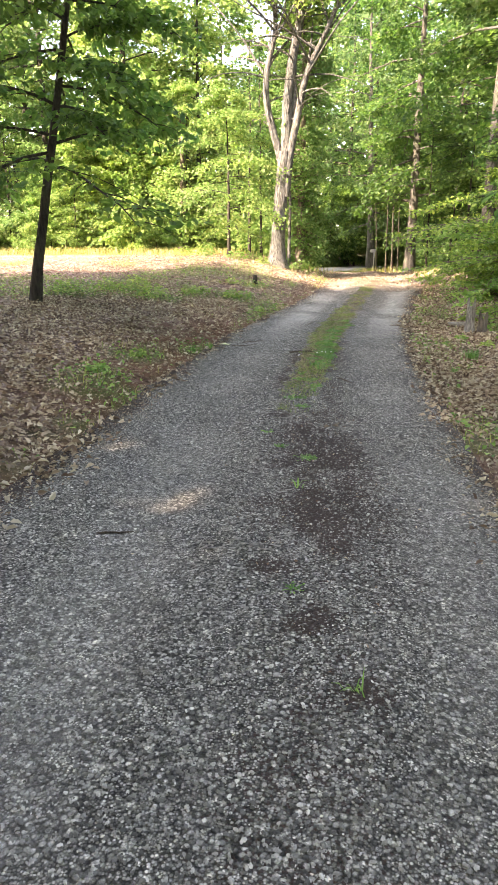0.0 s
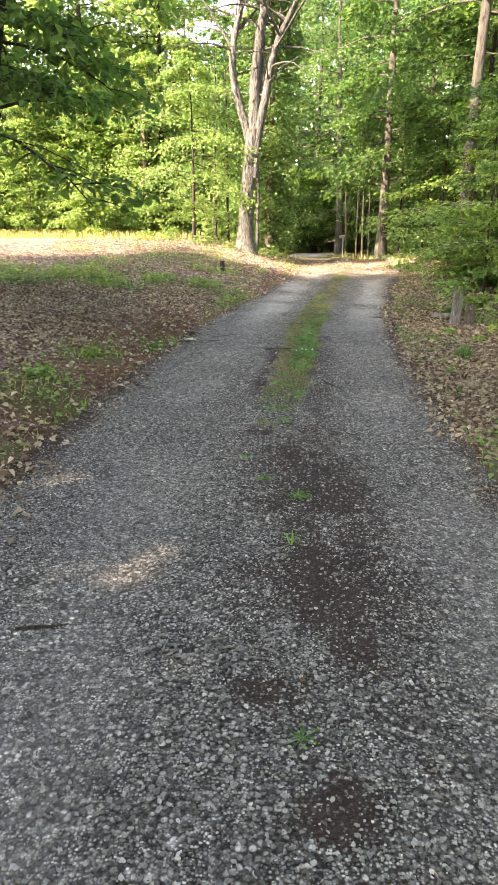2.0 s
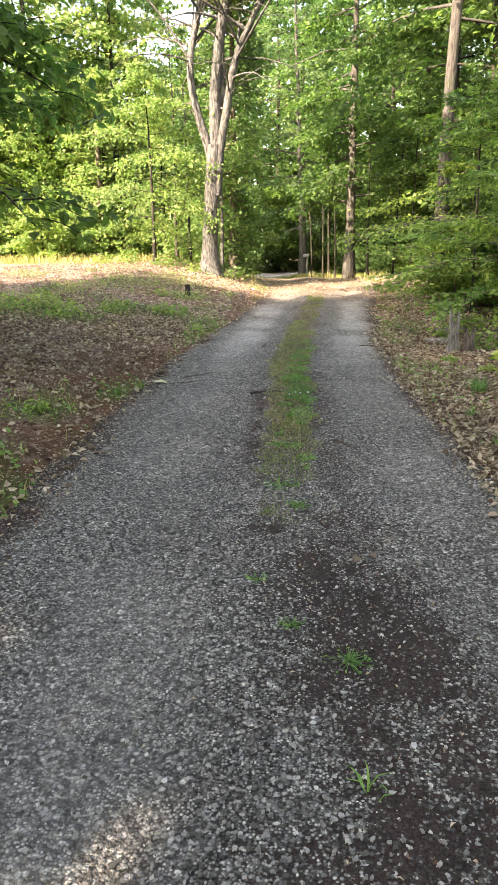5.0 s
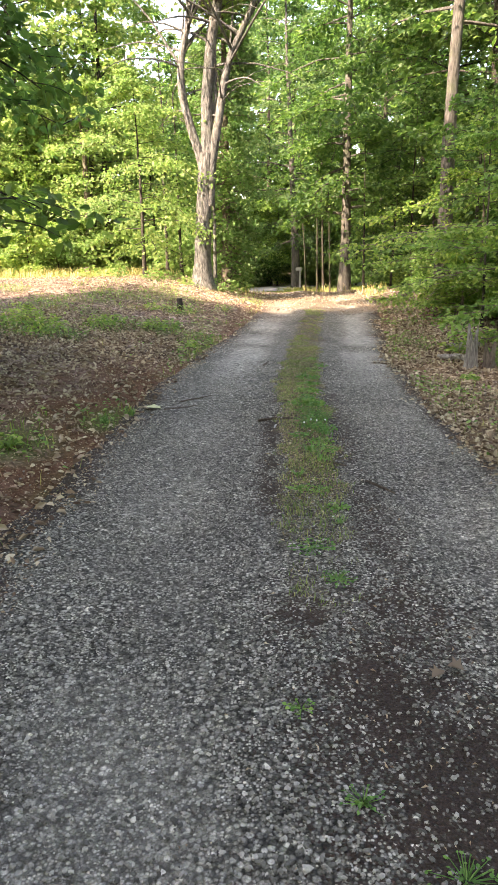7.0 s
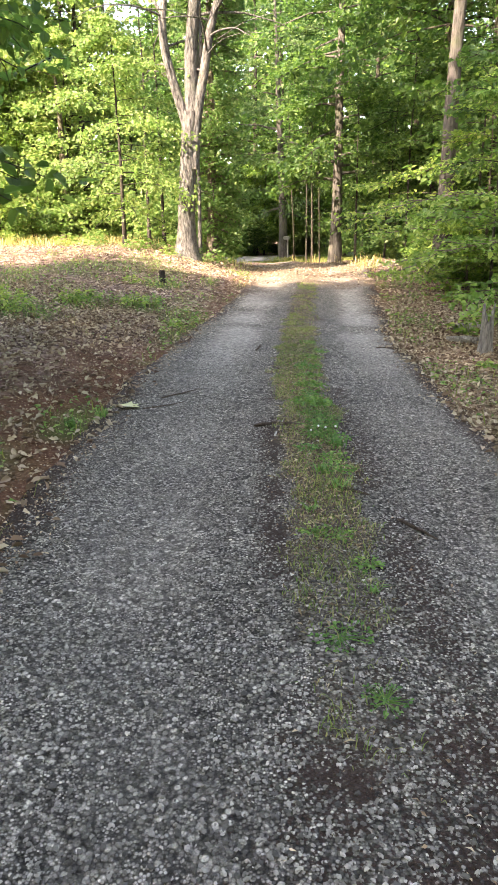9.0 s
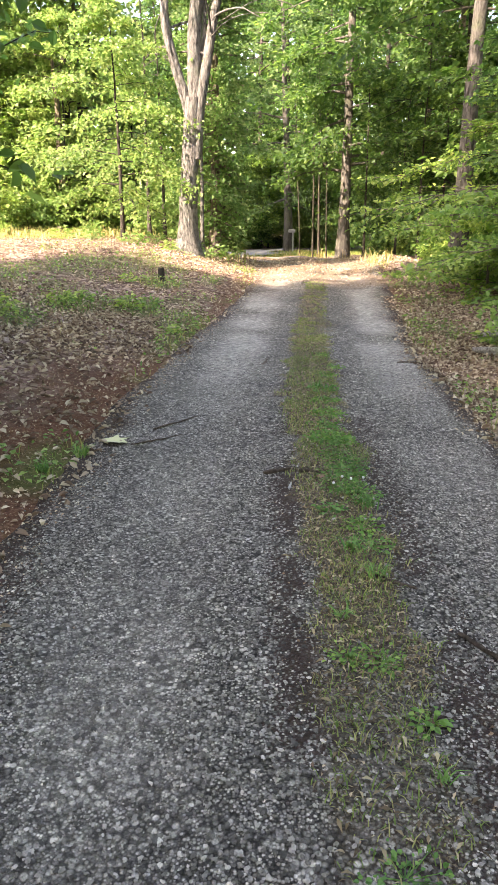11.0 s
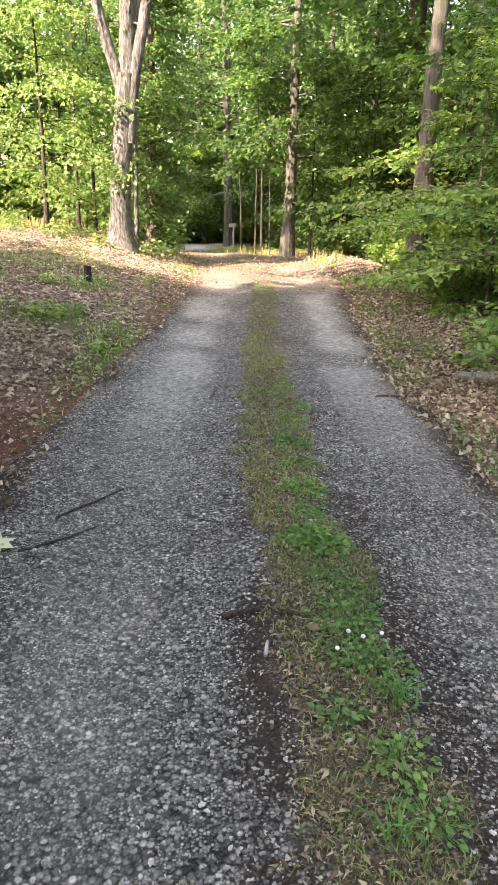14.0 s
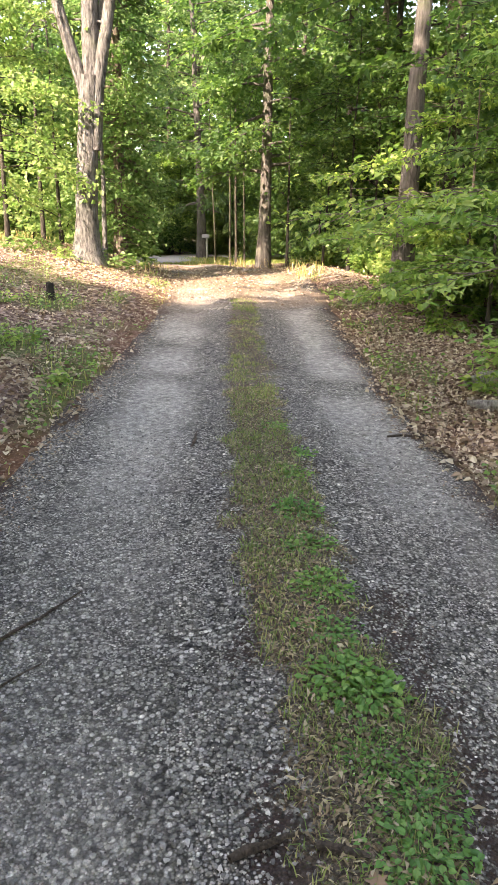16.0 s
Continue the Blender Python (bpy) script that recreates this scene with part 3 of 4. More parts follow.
# the tall forked tree beside the drive
def forked_tree():
    r = np.random.default_rng(11)
    bx, by = -2.93, 22.85
    z0 = float(ground_z(bx, by))
    root = empty_at("forked_tree", bx, by, z0 - 0.1)
    s = np.linspace(0, 1, 12)
    stem = np.stack([np.interp(s, [0, 0.5, 1], [0, 0.08, 0.24]), 0 * s, 3.5 * s], -1)
    rad = 0.215 - 0.02 * s + 0.17 * np.exp(-s * 16) + 0.05 * np.exp(-s * 5)
    part("trunk", mesh_of("trunk", *tube(stem, rad, 16, 0.09, r), BARK_PALE), root)
    top = np.array([0.25, 0, 3.3])
    arms = [
        ([[-0.02, 0, -1.1], [-0.1, 0, -0.1], [-0.38, 0.02, 0.75], [-0.62, 0.05, 1.7], [-0.6, 0.1, 2.5], [-0.3, 0.2, 3.6], [-0.5, 0.3, 5.5], [-0.9, 0.3, 7.5]], 0.135),
        ([[0.0, 0.05, -0.5], [0.02, 0.05, 0.4], [0.03, 0.1, 1.5], [0.2, 0.1, 3.0], [0.42, 0.1, 3.8], [0.6, 0.1, 6.0], [0.5, 0, 9.0], [0.6, 0, 11.5]], 0.185),
        ([[0.02, -0.03, -1.1], [0.12, -0.04, 0.0], [0.34, -0.05, 1.0], [0.5, -0.05, 1.9], [0.72, -0.05, 2.6], [1.15, -0.1, 3.3], [1.9, -0.2, 5.0], [2.3, -0.2, 7.5]], 0.13),
        ([[0.03, 0.06, -0.9], [0.18, 0.1, 0.8], [0.28, 0.12, 1.7], [0.25, 0.2, 3.0], [0.5, 0.5, 5.0], [0.4, 0.7, 7.0]], 0.06)]
    wood, lp, hp = [], [], []
    for pts, rr in arms:
        pts = np.array(pts) + top
        t = np.linspace(0, 1, 22)
        k = np.linspace(0, 1, len(pts))
        p = np.stack([np.interp(t, k, pts[:, i]) for i in range(3)], -1)
        p[1:-1] = (p[:-2] + 2 * p[1:-1] + p[2:]) / 4
        part("limb", mesh_of("limb", *tube(p, rr * (1.05 - 0.7 * t), 10, 0.08, r), BARK_PALE), root)
        for f in np.linspace(0.3, 0.99, 13):
            b = np.array([np.interp(f, t, p[:, i]) for i in range(3)])
            az, up = r.uniform(0, 6.28), radians(r.uniform(5, 45))
            d = np.array([math.cos(az) * math.cos(up), math.sin(az) * math.cos(up), math.sin(up)])
            q = limb(b, d, r.uniform(1.2, 2.8), 0.35, r)
            wood.append(tube(q, np.linspace(0.03 * rr / 0.13, 0.005, 7), 5, 0, r))
            for h in np.linspace(0.3, 1, 9):
                c = np.array([np.interp(h, np.linspace(0, 1, 7), q[:, i]) for i in range(3)])
                lp.append(c + r.normal(0, 1, (16, 3)) * np.array([0.3, 0.3, 0.14]))
        # high crown above the view, added to shade the bend
        for f in np.linspace(0.5, 1, 16) if rr > 0.09 else ():
            b = np.array([np.interp(f, t, p[:, i]) for i in range(3)])
            az, up = r.uniform(0, 6.28), radians(r.uniform(25, 70))
            q = limb(b, np.array([math.cos(az) * math.cos(up), math.sin(az) * math.cos(up), math.sin(up)]), r.uniform(2.6, 5.0), 0.15, r)
            wood.append(tube(q, np.linspace(0.04, 0.006, 7), 5, 0, r))
            for h in np.linspace(0.25, 1, 10):
                c = np.array([np.interp(h, np.linspace(0, 1, 7), q[:, i]) for i in range(3)])
                hp.append(c + r.normal(0, 1, (13, 3)) * np.array([0.5, 0.5, 0.25]))
    part("branchwork", mesh_of("branchwork", *joined(wood), BARK_PALE), root)
    hp = np.concatenate(hp)
    hp = hp[hp[:, 2] > 8.3]
    ln = 0.26 * r.uniform(0.65, 1.3, len(hp))
    part("upper_crown", mesh_of("upper_crown", *leaves(hp, r.normal(0, 1, hp.shape) - np.array([0, 0, 0.3]), r.normal(0, 0.45, hp.shape) + np.array([0, 0, 1]), ln, ln * 0.4), LEAF, False), root)
    lp = np.concatenate(lp)
    lp = lp[lp[:, 2] > 7.0]
    ax = r.normal(0, 1, lp.shape) * np.array([1, 1, 0.5]) - np.array([0, 0, 0.3])
    un = r.normal(0, 0.45, lp.shape) + np.array([0, 0, 1])
    ln = 0.14 * r.uniform(0.65, 1.3, len(lp))
    part("crown", mesh_of("crown", *leaves(lp, ax, un, ln, ln * 0.36), LEAF_YOUNG, False), root)
    return tagged(root, "tall forked hardwood with sunlit pale bark beside the driveway", "tree")


forked_tree()

R = np.random.default_rng(5)
# its neighbour, a trunk overgrown with small leaves, and the thin stem between
w, c = grow(11, 0.15, R, (0.012, 0), 0.04, 130, 1.1, 15, 0.4, 6, 26, 0.11, 0.2)
tree_thing("ivy_grown_tree", -2.4, 25.0, w, c, BARK, LEAF_YOUNG, "hardwood trunk thickly overgrown with small sunlit leaves")
w, c = grow(9, 0.055, R, (0.02, 0), 0.55, 14, 0.9, 35, 0.3, 5, 16, 0.1, twigs=True)
tree_thing("slender_tree", -2.68, 24.0, w, c, BARK_PALE, LEAF, "slender pale stem close beside the forked tree")
w, c = grow(5.4, 0.06, R, (0.02, -0.03), 0.16, 34, 2.5, 16, 0.4, 9, 28, 0.11)
tree_thing("small_leaved_tree", -4.7, 23.9, w, c, BARK_DARK, LEAF_YOUNG, "small tree with drooping yellow-green sprays in sunlight")

# the tall trunk in the bushes across the drive
w, c = grow(17, 0.19, R, (0.004, 0.0), 0.37, 28, 3.4, 30, 0.3, 8, 24, 0.15, sides=14)
tree_thing("tall_tree", 3.25, 21.5, w, c, BARK_GREY, LEAF, "tall straight tree with a smooth grey-brown trunk behind bushes", sink=0.15)
w, c = grow(16, 0.2, R, (0.012, 0.0), 0.16, 60, 3.2, 20, 0.35, 8, 30, 0.18, sides=12)
tree_thing("shaded_tree", 1.68, 31.0, w, c, BARK_GREY, LEAF_SHADE_TINT, "forest tree at the bend of the drive, leaf colour darkened for shade")
w, c = grow(15, 0.22, R, (-0.02, 0.0), 0.14, 40, 3.0, 25, 0.35, 8, 24, 0.17)
tree_thing("pale_tree", 0.08, 41.2, w, c, BARK_GREY, LEAF, "pale grey trunk near the road with a white post beside it")

# the leaning young tree on the bank and its shaded boughs
w, c = grow(8.5, 0.085, np.random.default_rng(3), (0.24, -0.02), 0.24, 46, 2.45, 12, 0.34, 10, 22, 0.13, 0.75, True, True, "cone")
tree_thing("leaning_tree", -5.46, 10.9, w, c, BARK_DARK, LEAF_BANK, "slim dark leaning tree with broad shaded leaves on the bank")

# layered understory trees at the drive's right edge
for x, y, H, reach, seed, lab in ((3.7, 16.6, 3.6, 2.8, 21, "understory tree with wide layered sprays of broad leaves"),
                                  (3.4, 14.6, 2.7, 2.1, 22, "young tree with drooping layered broad leaves by the stump"),
                                  (3.6, 19.2, 3.7, 2.4, 23, "leafy understory tree under the tall trunk"),
                                  (3.0, 18.3, 1.9, 1.2, 24, "low leafy sapling at the edge of the litter")):
    w, c = grow(H, 0.02 + 0.006 * H, np.random.default_rng(seed), (-0.03, 0), 0.14, 19, reach * 1.1, 9, 0.16, 10, 34, 0.085, 0.94, True, True, "oval", tilt=0.42, sag=0.2)
    tree_thing("understory_tree", x, y, w, c, BARK, LEAF_UNDER, lab, group="understory trees")

# a bough that hangs in from a tree beside the camera's start
w, c = grow(5.5, 0.09, np.random.default_rng(33), (0, 0), 0.57, 10, 3.3, 2, 0.2, 8, 16, 0.13, 0.6, True, True, "cone", (2.95, 3.35))
tree_thing("roadside_tree", 4.0, 4.3, w, c, BARK_DARK, LEAF_BANK, "roadside tree with a dark bough over the drive")

# forest trees: a few kinds, planted many times
KINDS = []
for nm, H, r0, low, boughs, reach, subs, per, leaf, bark, lm, lab in (
        ("forest_tree", 17, 0.19, 0.2, 42, 3.4, 8, 26, 0.2, BARK_DARK, LEAF, "tall forest hardwood with a full green crown"),
        ("forest_tree", 14, 0.14, 0.07, 48, 3.0, 8, 26, 0.19, BARK_DARK, LEAF_YOUNG, "forest hardwood with light green foliage to low down"),
        ("forest_tree", 20, 0.22, 0.36, 38, 3.8, 8, 24, 0.26, BARK, LEAF, "tall forest tree with a high crown"),
        ("young_tree", 6.5, 0.045, 0.06, 40, 2.0, 8, 25, 0.125, BARK_DARK, LEAF_YOUNG, "young understory tree with bright layered leaves"),
        ("young_tree", 5.0, 0.035, 0.06, 38, 1.8, 8, 24, 0.12, BARK_DARK, LEAF_UNDER, "young understory tree with green layered leaves"),
        ("bush", 1.9, 0.025, 0.04, 28, 1.1, 7, 13, 0.12, BARK_DARK, LEAF_YOUNG, "leafy green bush at the woodland edge"),
        ("bush", 1.3, 0.02, 0.04, 24, 0.8, 7, 13, 0.11, BARK_DARK, LEAF_UNDER, "low leafy bush on the forest floor"),
        ("young_tree", 5.5, 0.04, 0.08, 36, 1.9, 8, 22, 0.125, BARK_DARK, LEAF_SHADE_TINT, "young understory tree with leaf colour darkened for shade"),
        ("forest_tree", 18, 0.2, 0.38, 40, 4.0, 8, 13, 0.42, BARK, LEAF, "tall out-of-view forest tree with a broad high crown, added for shade"),
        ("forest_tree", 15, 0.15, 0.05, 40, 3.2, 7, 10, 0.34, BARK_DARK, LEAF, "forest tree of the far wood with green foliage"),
        ("forest_tree", 16, 0.16, 0.08, 44, 3.4, 7, 20, 0.21, BARK_DARK, LEAF_SHADE_TINT, "forest tree with leaf colour darkened for shade")):
    w, c = grow(H, r0, R, (R.normal(0, 0.012), R.normal(0, 0.012)), low, boughs, reach, 25 if H > 8 else 14, 0.32, subs, per, leaf, broad=0.4)
    KINDS.append((w, c, bark, lm, lab, nm))
PROTO = {}


def forest(kind, x, y, size=1.0, turn=None):
    w, c, bark, lm, lab, nm = KINDS[kind]
    turn = float(R.uniform(0, 360)) if turn is None else turn
    if kind not in PROTO:
        PROTO[kind] = tree_thing(nm, x, y, w, c, bark, lm, lab, "bush" if nm == "bush" else "tree", nm.replace("_", " ") + "s of the wood", turn)
        PROTO[kind].scale = (size,) * 3
        return
    m = pose(x, y, float(ground_z(x, y)) - 0.08, 0, 0, turn)
    ob = copy_thing(PROTO[kind], m)
    ob.scale = (size,) * 3


# the wood behind the sunny field
for k, (x, y) in enumerate([(-7.5, 31.5), (-10.5, 30.5), (-14, 31.5), (-18, 31), (-22, 33), (-9, 35), (-13, 36), (-17, 35), (-26, 36)]):
    forest([1, 1, 0, 1, 2][k % 5], x + R.normal(0, 0.5), y + R.normal(0, 0.6), R.uniform(0.85, 1.15))
for x, y in ((-10, 48), (-16, 48), (-24, 47), (-30, 34), (-28, 28), (-20, 50), (-7, 51)):
    forest(9, x, y, R.uniform(0.9, 1.2))
for k in range(26):
    forest(3 if k % 3 else 4, R.uniform(-22, -4.4), R.uniform(28.5, 33), R.uniform(0.75, 1.15))
for k in range(26):
    forest(5, R.uniform(-20, -3.8), R.uniform(27.0, 29.8), R.uniform(0.6, 1.2))
# beyond the road and round the bend; darker leaf colour to the right stands for shade
for x, y in ((-1.5, 47), (2, 46), (5.5, 47), (-4, 51), (0.5, 52), (4, 53), (9, 52), (-8, 54), (-13, 55), (13, 50), (2.5, 58), (-3, 60), (-6, 49), (7.5, 43), (0.3, 48)):
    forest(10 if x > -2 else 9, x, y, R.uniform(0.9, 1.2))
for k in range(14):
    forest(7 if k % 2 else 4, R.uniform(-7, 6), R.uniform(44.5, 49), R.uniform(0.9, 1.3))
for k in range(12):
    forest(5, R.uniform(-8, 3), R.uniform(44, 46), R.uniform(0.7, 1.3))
# the wood along the right, mostly in the leaf colour darkened for shade
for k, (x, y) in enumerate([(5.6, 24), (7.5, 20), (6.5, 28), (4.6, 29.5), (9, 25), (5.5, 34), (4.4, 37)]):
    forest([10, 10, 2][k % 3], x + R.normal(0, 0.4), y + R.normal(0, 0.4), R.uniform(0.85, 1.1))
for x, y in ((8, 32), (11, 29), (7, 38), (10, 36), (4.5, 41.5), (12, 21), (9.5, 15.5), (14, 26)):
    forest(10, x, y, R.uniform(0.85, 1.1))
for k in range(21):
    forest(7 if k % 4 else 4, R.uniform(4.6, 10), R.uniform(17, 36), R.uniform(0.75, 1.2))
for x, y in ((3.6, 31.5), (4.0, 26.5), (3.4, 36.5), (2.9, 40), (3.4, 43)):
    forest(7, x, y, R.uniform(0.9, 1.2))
for k in range(22):
    y = R.uniform(15.5, 34)
    forest(6 if k % 3 else 5, R.uniform(3.2, 5.5) + 0.03 * (y - 16), y, R.uniform(0.6, 1.1))
# unseen trees, added to shade the near drive, to the left and behind
for x, y, k, turn in ((-14, 3.5, 1.05, 20), (-9, 3, 1.05, 75), (-8.1, 10.2, 0.95, 140)):
    forest(8, x, y, k, turn)
for x, y in ((-10, -1), (-14, 1.5), (-8, -6), (-13, -6), (-18, 3), (-17, -4), (-9, -12), (-15, -12), (-20, 4),
             (-4.5, -10), (9, -2), (11, 6), (9, -12), (0, -18), (-6, -18), (14, 12)):
    forest(8, x, y, 1.05, 37 * x + 61 * y)

# bare thin stems at the bend, their leaf colour darkened for shade
def sapling(x, y, H, r0, seed):
    w, c = grow(H, r0, np.random.default_rng(seed), (R.normal(0, 0.015), 0), 0.5, 11, 1.1, 25, 0.3, 5, 12, 0.12, twigs=True)
    tree_thing("sapling", x, y, w, c, BARK_DARK, LEAF_SHADE_TINT, "thin dark sapling stem, leaf colour darkened for shade", group="saplings at the bend")


for k, (x, y, H, r0) in enumerate([(0.75, 33, 7, 0.035), (1.05, 34, 8, 0.05), (1.3, 33.4, 6, 0.035), (0.35, 35, 7, 0.03), (2.3, 30, 6, 0.05), (2.9, 27.5, 5, 0.04),
                                   (3.4, 26.5, 6, 0.05), (3.9, 24.2, 5, 0.035), (4.3, 22.4, 6, 0.04), (3.05, 17.0, 4.5, 0.03), (3.7, 20.5, 5, 0.025), (-3.9, 26, 7, 0.05), (-4.6, 27.5, 8, 0.06)]):
    sapling(x, y, H, r0, 70 + k)
w, c = grow(6, 0.2, R, (0.01, 0), 0.75, 8, 1.2, 20, 0.3, 5, 14, 0.14)
tree_thing("brown_snag", -7.6, 29.0, w, c, BARK, LEAF, "broken brown trunk at the edge of the field")

# far woods close the view all round
r = np.random.default_rng(77)
m = 36000
az = r.uniform(0, 2 * math.pi, m)
dist = r.uniform(58, 75, m)
hp = r.random(m) ** 0.9 * (21 + 6 * np.sin(az * 9) + 4 * np.sin(az * 23 + 1))
p = np.stack([np.cos(az) * dist, 18 + np.sin(az) * dist, hp], -1)
ax = r.normal(0, 1, (m, 3))
ax[:, 2] -= 0.4
un = r.normal(0, 0.6, (m, 3)) + np.array([0, 0, 0.8])
ln = r.uniform(1.0, 2.2, m)
woods = new("far_woods", mesh_of("far_woods", *leaves(p, ax, un, ln, ln * 0.4), LEAF, False))
tagged(woods, "far green woodland all round the place", "woods", kind="stuff")


# ---- stumps, posts, wood ----
def stump_thing(name, x, y, H, r0, bark, label, jag=0.25, seed=1, lean=0.0):
    r = np.random.default_rng(seed)
    n, sides = 9, 20
    ang = np.arange(sides) * 2 * math.pi / sides
    tops = H * (1 - jag * (0.5 + 0.5 * np.sin(ang * 2 + seed)) * r.uniform(0.6, 1.2, sides))
    ridge = 1 + 0.12 * np.sin(ang * 5 + seed) + 0.06 * r.normal(size=sides)
    rows = []
    for i in range(n):
        f = i / (n - 1)
        k = r0 * ridge * (1 + 0.5 * math.exp(-f * 6) - 0.1 * f) * (1 + 0.04 * r.normal(size=sides))
        rows.append(np.stack([np.cos(ang) * k + lean * f * H, np.sin(ang) * k, f * tops - 0.05 * (i == 0)], -1))
    inner = rows[-1] * np.array([0.55, 0.55, 0.72])
    rows += [inner, inner * np.array([0.1, 0.1, 0.9])]
    v = np.concatenate(rows)
    i = np.arange(len(rows) - 1)[:, None] * sides + np.arange(sides)[None]
    j = np.arange(len(rows) - 1)[:, None] * sides + ((np.arange(sides) + 1) % sides)[None]
    q = np.stack([i, j, j + sides, i + sides], -1).reshape(-1, 4)
    ob = new(name, mesh_of(name, v, q, bark, True))
    ob.matrix_basis = pose(x, y, float(ground_z(x, y)) - 0.02, 0, 0, 30 * seed)
    return tagged(ob, label, "stump")


stump_thing("tree_stump", 1.86, 13.2, 0.66, 0.075, DEADWOOD, "weathered grey broken tree stump beside the drive", 0.5, 4)
stump_thing("low_stump", 2.06, 13.08, 0.42, 0.08, BARK, "darker broken stump leaning on the grey one", 0.4, 6)
stump_thing("small_stump", -2.95, 18.5, 0.27, 0.06, BARK_DARK, "small dark sawn stump in the leaf litter", 0.1, 2)
stump_thing("cut_stump", -7.1, 26.6, 0.3, 0.1, BARK, "small brown stump at the edge of the field", 0.2, 3)


def road_post(x, y):
    root = empty_at("road_post", x, y, float(ground_z(x, y)))
    bm = bmesh.new()
    bmesh.ops.create_cube(bm, size=1)
    bmesh.ops.scale(bm, vec=(0.08, 0.08, 1.0), verts=bm.verts)
    bmesh.ops.translate(bm, vec=(0, 0, 0.45), verts=bm.verts)
    bmesh.ops.bevel(bm, geom=bm.edges[:], offset=0.012, segments=2, affect="EDGES")
    me = bpy.data.meshes.new("post")
    bm.to_mesh(me)
    me.materials.append(WHITE_PAINT)
    part("post", me, root)
    bm = bmesh.new()
    bmesh.ops.create_cube(bm, size=1)
    bmesh.ops.scale(bm, vec=(0.34, 0.16, 0.17), verts=bm.verts)
    bmesh.ops.translate(bm, vec=(-0.05, 0, 1.02), verts=bm.verts)
    bmesh.ops.bevel(bm, geom=bm.edges[:], offset=0.03, segments=3, affect="EDGES")
    me = bpy.data.meshes.new("box")
    bm.to_mesh(me)
    me.materials.append(WHITE_PAINT)
    part("box", me, root)
    tagged(root, "pale post with a small box by the road", "post")


road_post(0.25, 40.6)


def stick_thing(x, y, length, rad, turn, label, name="stick", mat=STICK, bend=0.06, seed=0):
    r = np.random.default_rng(100 + seed)
    s = np.linspace(-0.5, 0.5, 9)
    ca, sa = math.cos(radians(turn)), math.sin(radians(turn))
    w = np.cumsum(r.normal(0, bend * length / 4, 9))
    px, py = x + s * length * ca - w * sa, y + s * length * sa + w * ca
    pz = top_z(px, py) + rad * 0.9 + 0.004
    root = np.array([x, y, pz[4]])
    ob = new(name, mesh_of(name, *tube(np.stack([px, py, pz], -1) - root, rad * (1.1 - 0.9 * np.abs(s + 0.2)), 6, 0.25, r), mat))
    ob.matrix_basis = pose(*root)
    return tagged(ob, label, "stick", "fallen sticks")


for k, (x, y, L, rad, turn) in enumerate([(-1.66, 10.38, 0.5, 0.0065, 52), (-1.75, 9.95, 0.42, 0.006, 40), (-0.92, 9.25, 0.17, 0.012, 14), (-0.73, 9.22, 0.13, 0.012, -18),
                                          (-0.45, 7.95, 0.18, 0.009, -30), (0.64, 12.68, 0.5, 0.008, 8), (1.3, 11.8, 0.9, 0.009, 118), (1.1, 14.2, 0.7, 0.01, 170),
                                          (-2.2, 5.4, 0.3, 0.008, 15), (-4.3, 11.9, 1.1, 0.016, 60), (-1.3, 3.3, 0.2, 0.006, 20), (-1.0, 12.6, 0.35, 0.009, 80),
                                          (-0.2, 7.5, 0.25, 0.009, -55), (-2.9, 12.6, 0.8, 0.01, 150)]):
    stick_thing(x, y, L, rad, turn, "thin dead stick lying on the ground", seed=k)
for k in range(14):
    stick_thing(-0.64 + float(R.normal(0, 0.1)), 3.2 + float(R.normal(0, 0.06)), float(R.uniform(0.035, 0.09)), 0.0045, float(R.uniform(0, 180)), "splintered pale wood chip on the gravel", "wood_chip", DEADWOOD, 0.02, 40 + k)
for k in range(16):
    stick_thing(float(R.uniform(1.9, 3.0)), float(R.uniform(22.5, 26.5)), float(R.uniform(0.5, 1.4)), 0.012, float(R.uniform(-40, 60)),
                "dead branch on the litter heap by the bend", "dead_branch", DEADWOOD if k % 2 else STICK, 0.1, 60 + k)


for k in range(14):
    stick_thing(float(R.uniform(1.0, 2.2)), float(R.uniform(9.5, 15.5)), float(R.uniform(0.2, 0.7)), 0.004, float(R.uniform(0, 180)),
                "thin dry twig on the leaf litter", "twig", STICK if k % 3 else DEADWOOD, 0.1, 120 + k)
for k in range(8):
    stick_thing(float(R.uniform(-4.0, -2.2)), float(R.uniform(8, 15)), float(R.uniform(0.25, 0.8)), 0.005, float(R.uniform(0, 180)),
                "thin dry twig on the leaf litter", "twig", STICK, 0.1, 140 + k)
stick_thing(1.75, 13.9, 0.42, 0.06, 150, "short split log beside the broken stump", "log", DEADWOOD, 0.03, 91)
stick_thing(2.2, 14.9, 0.7, 0.07, 25, "short pale weathered log lying in the litter", "log", DEADWOOD, 0.03, 90)


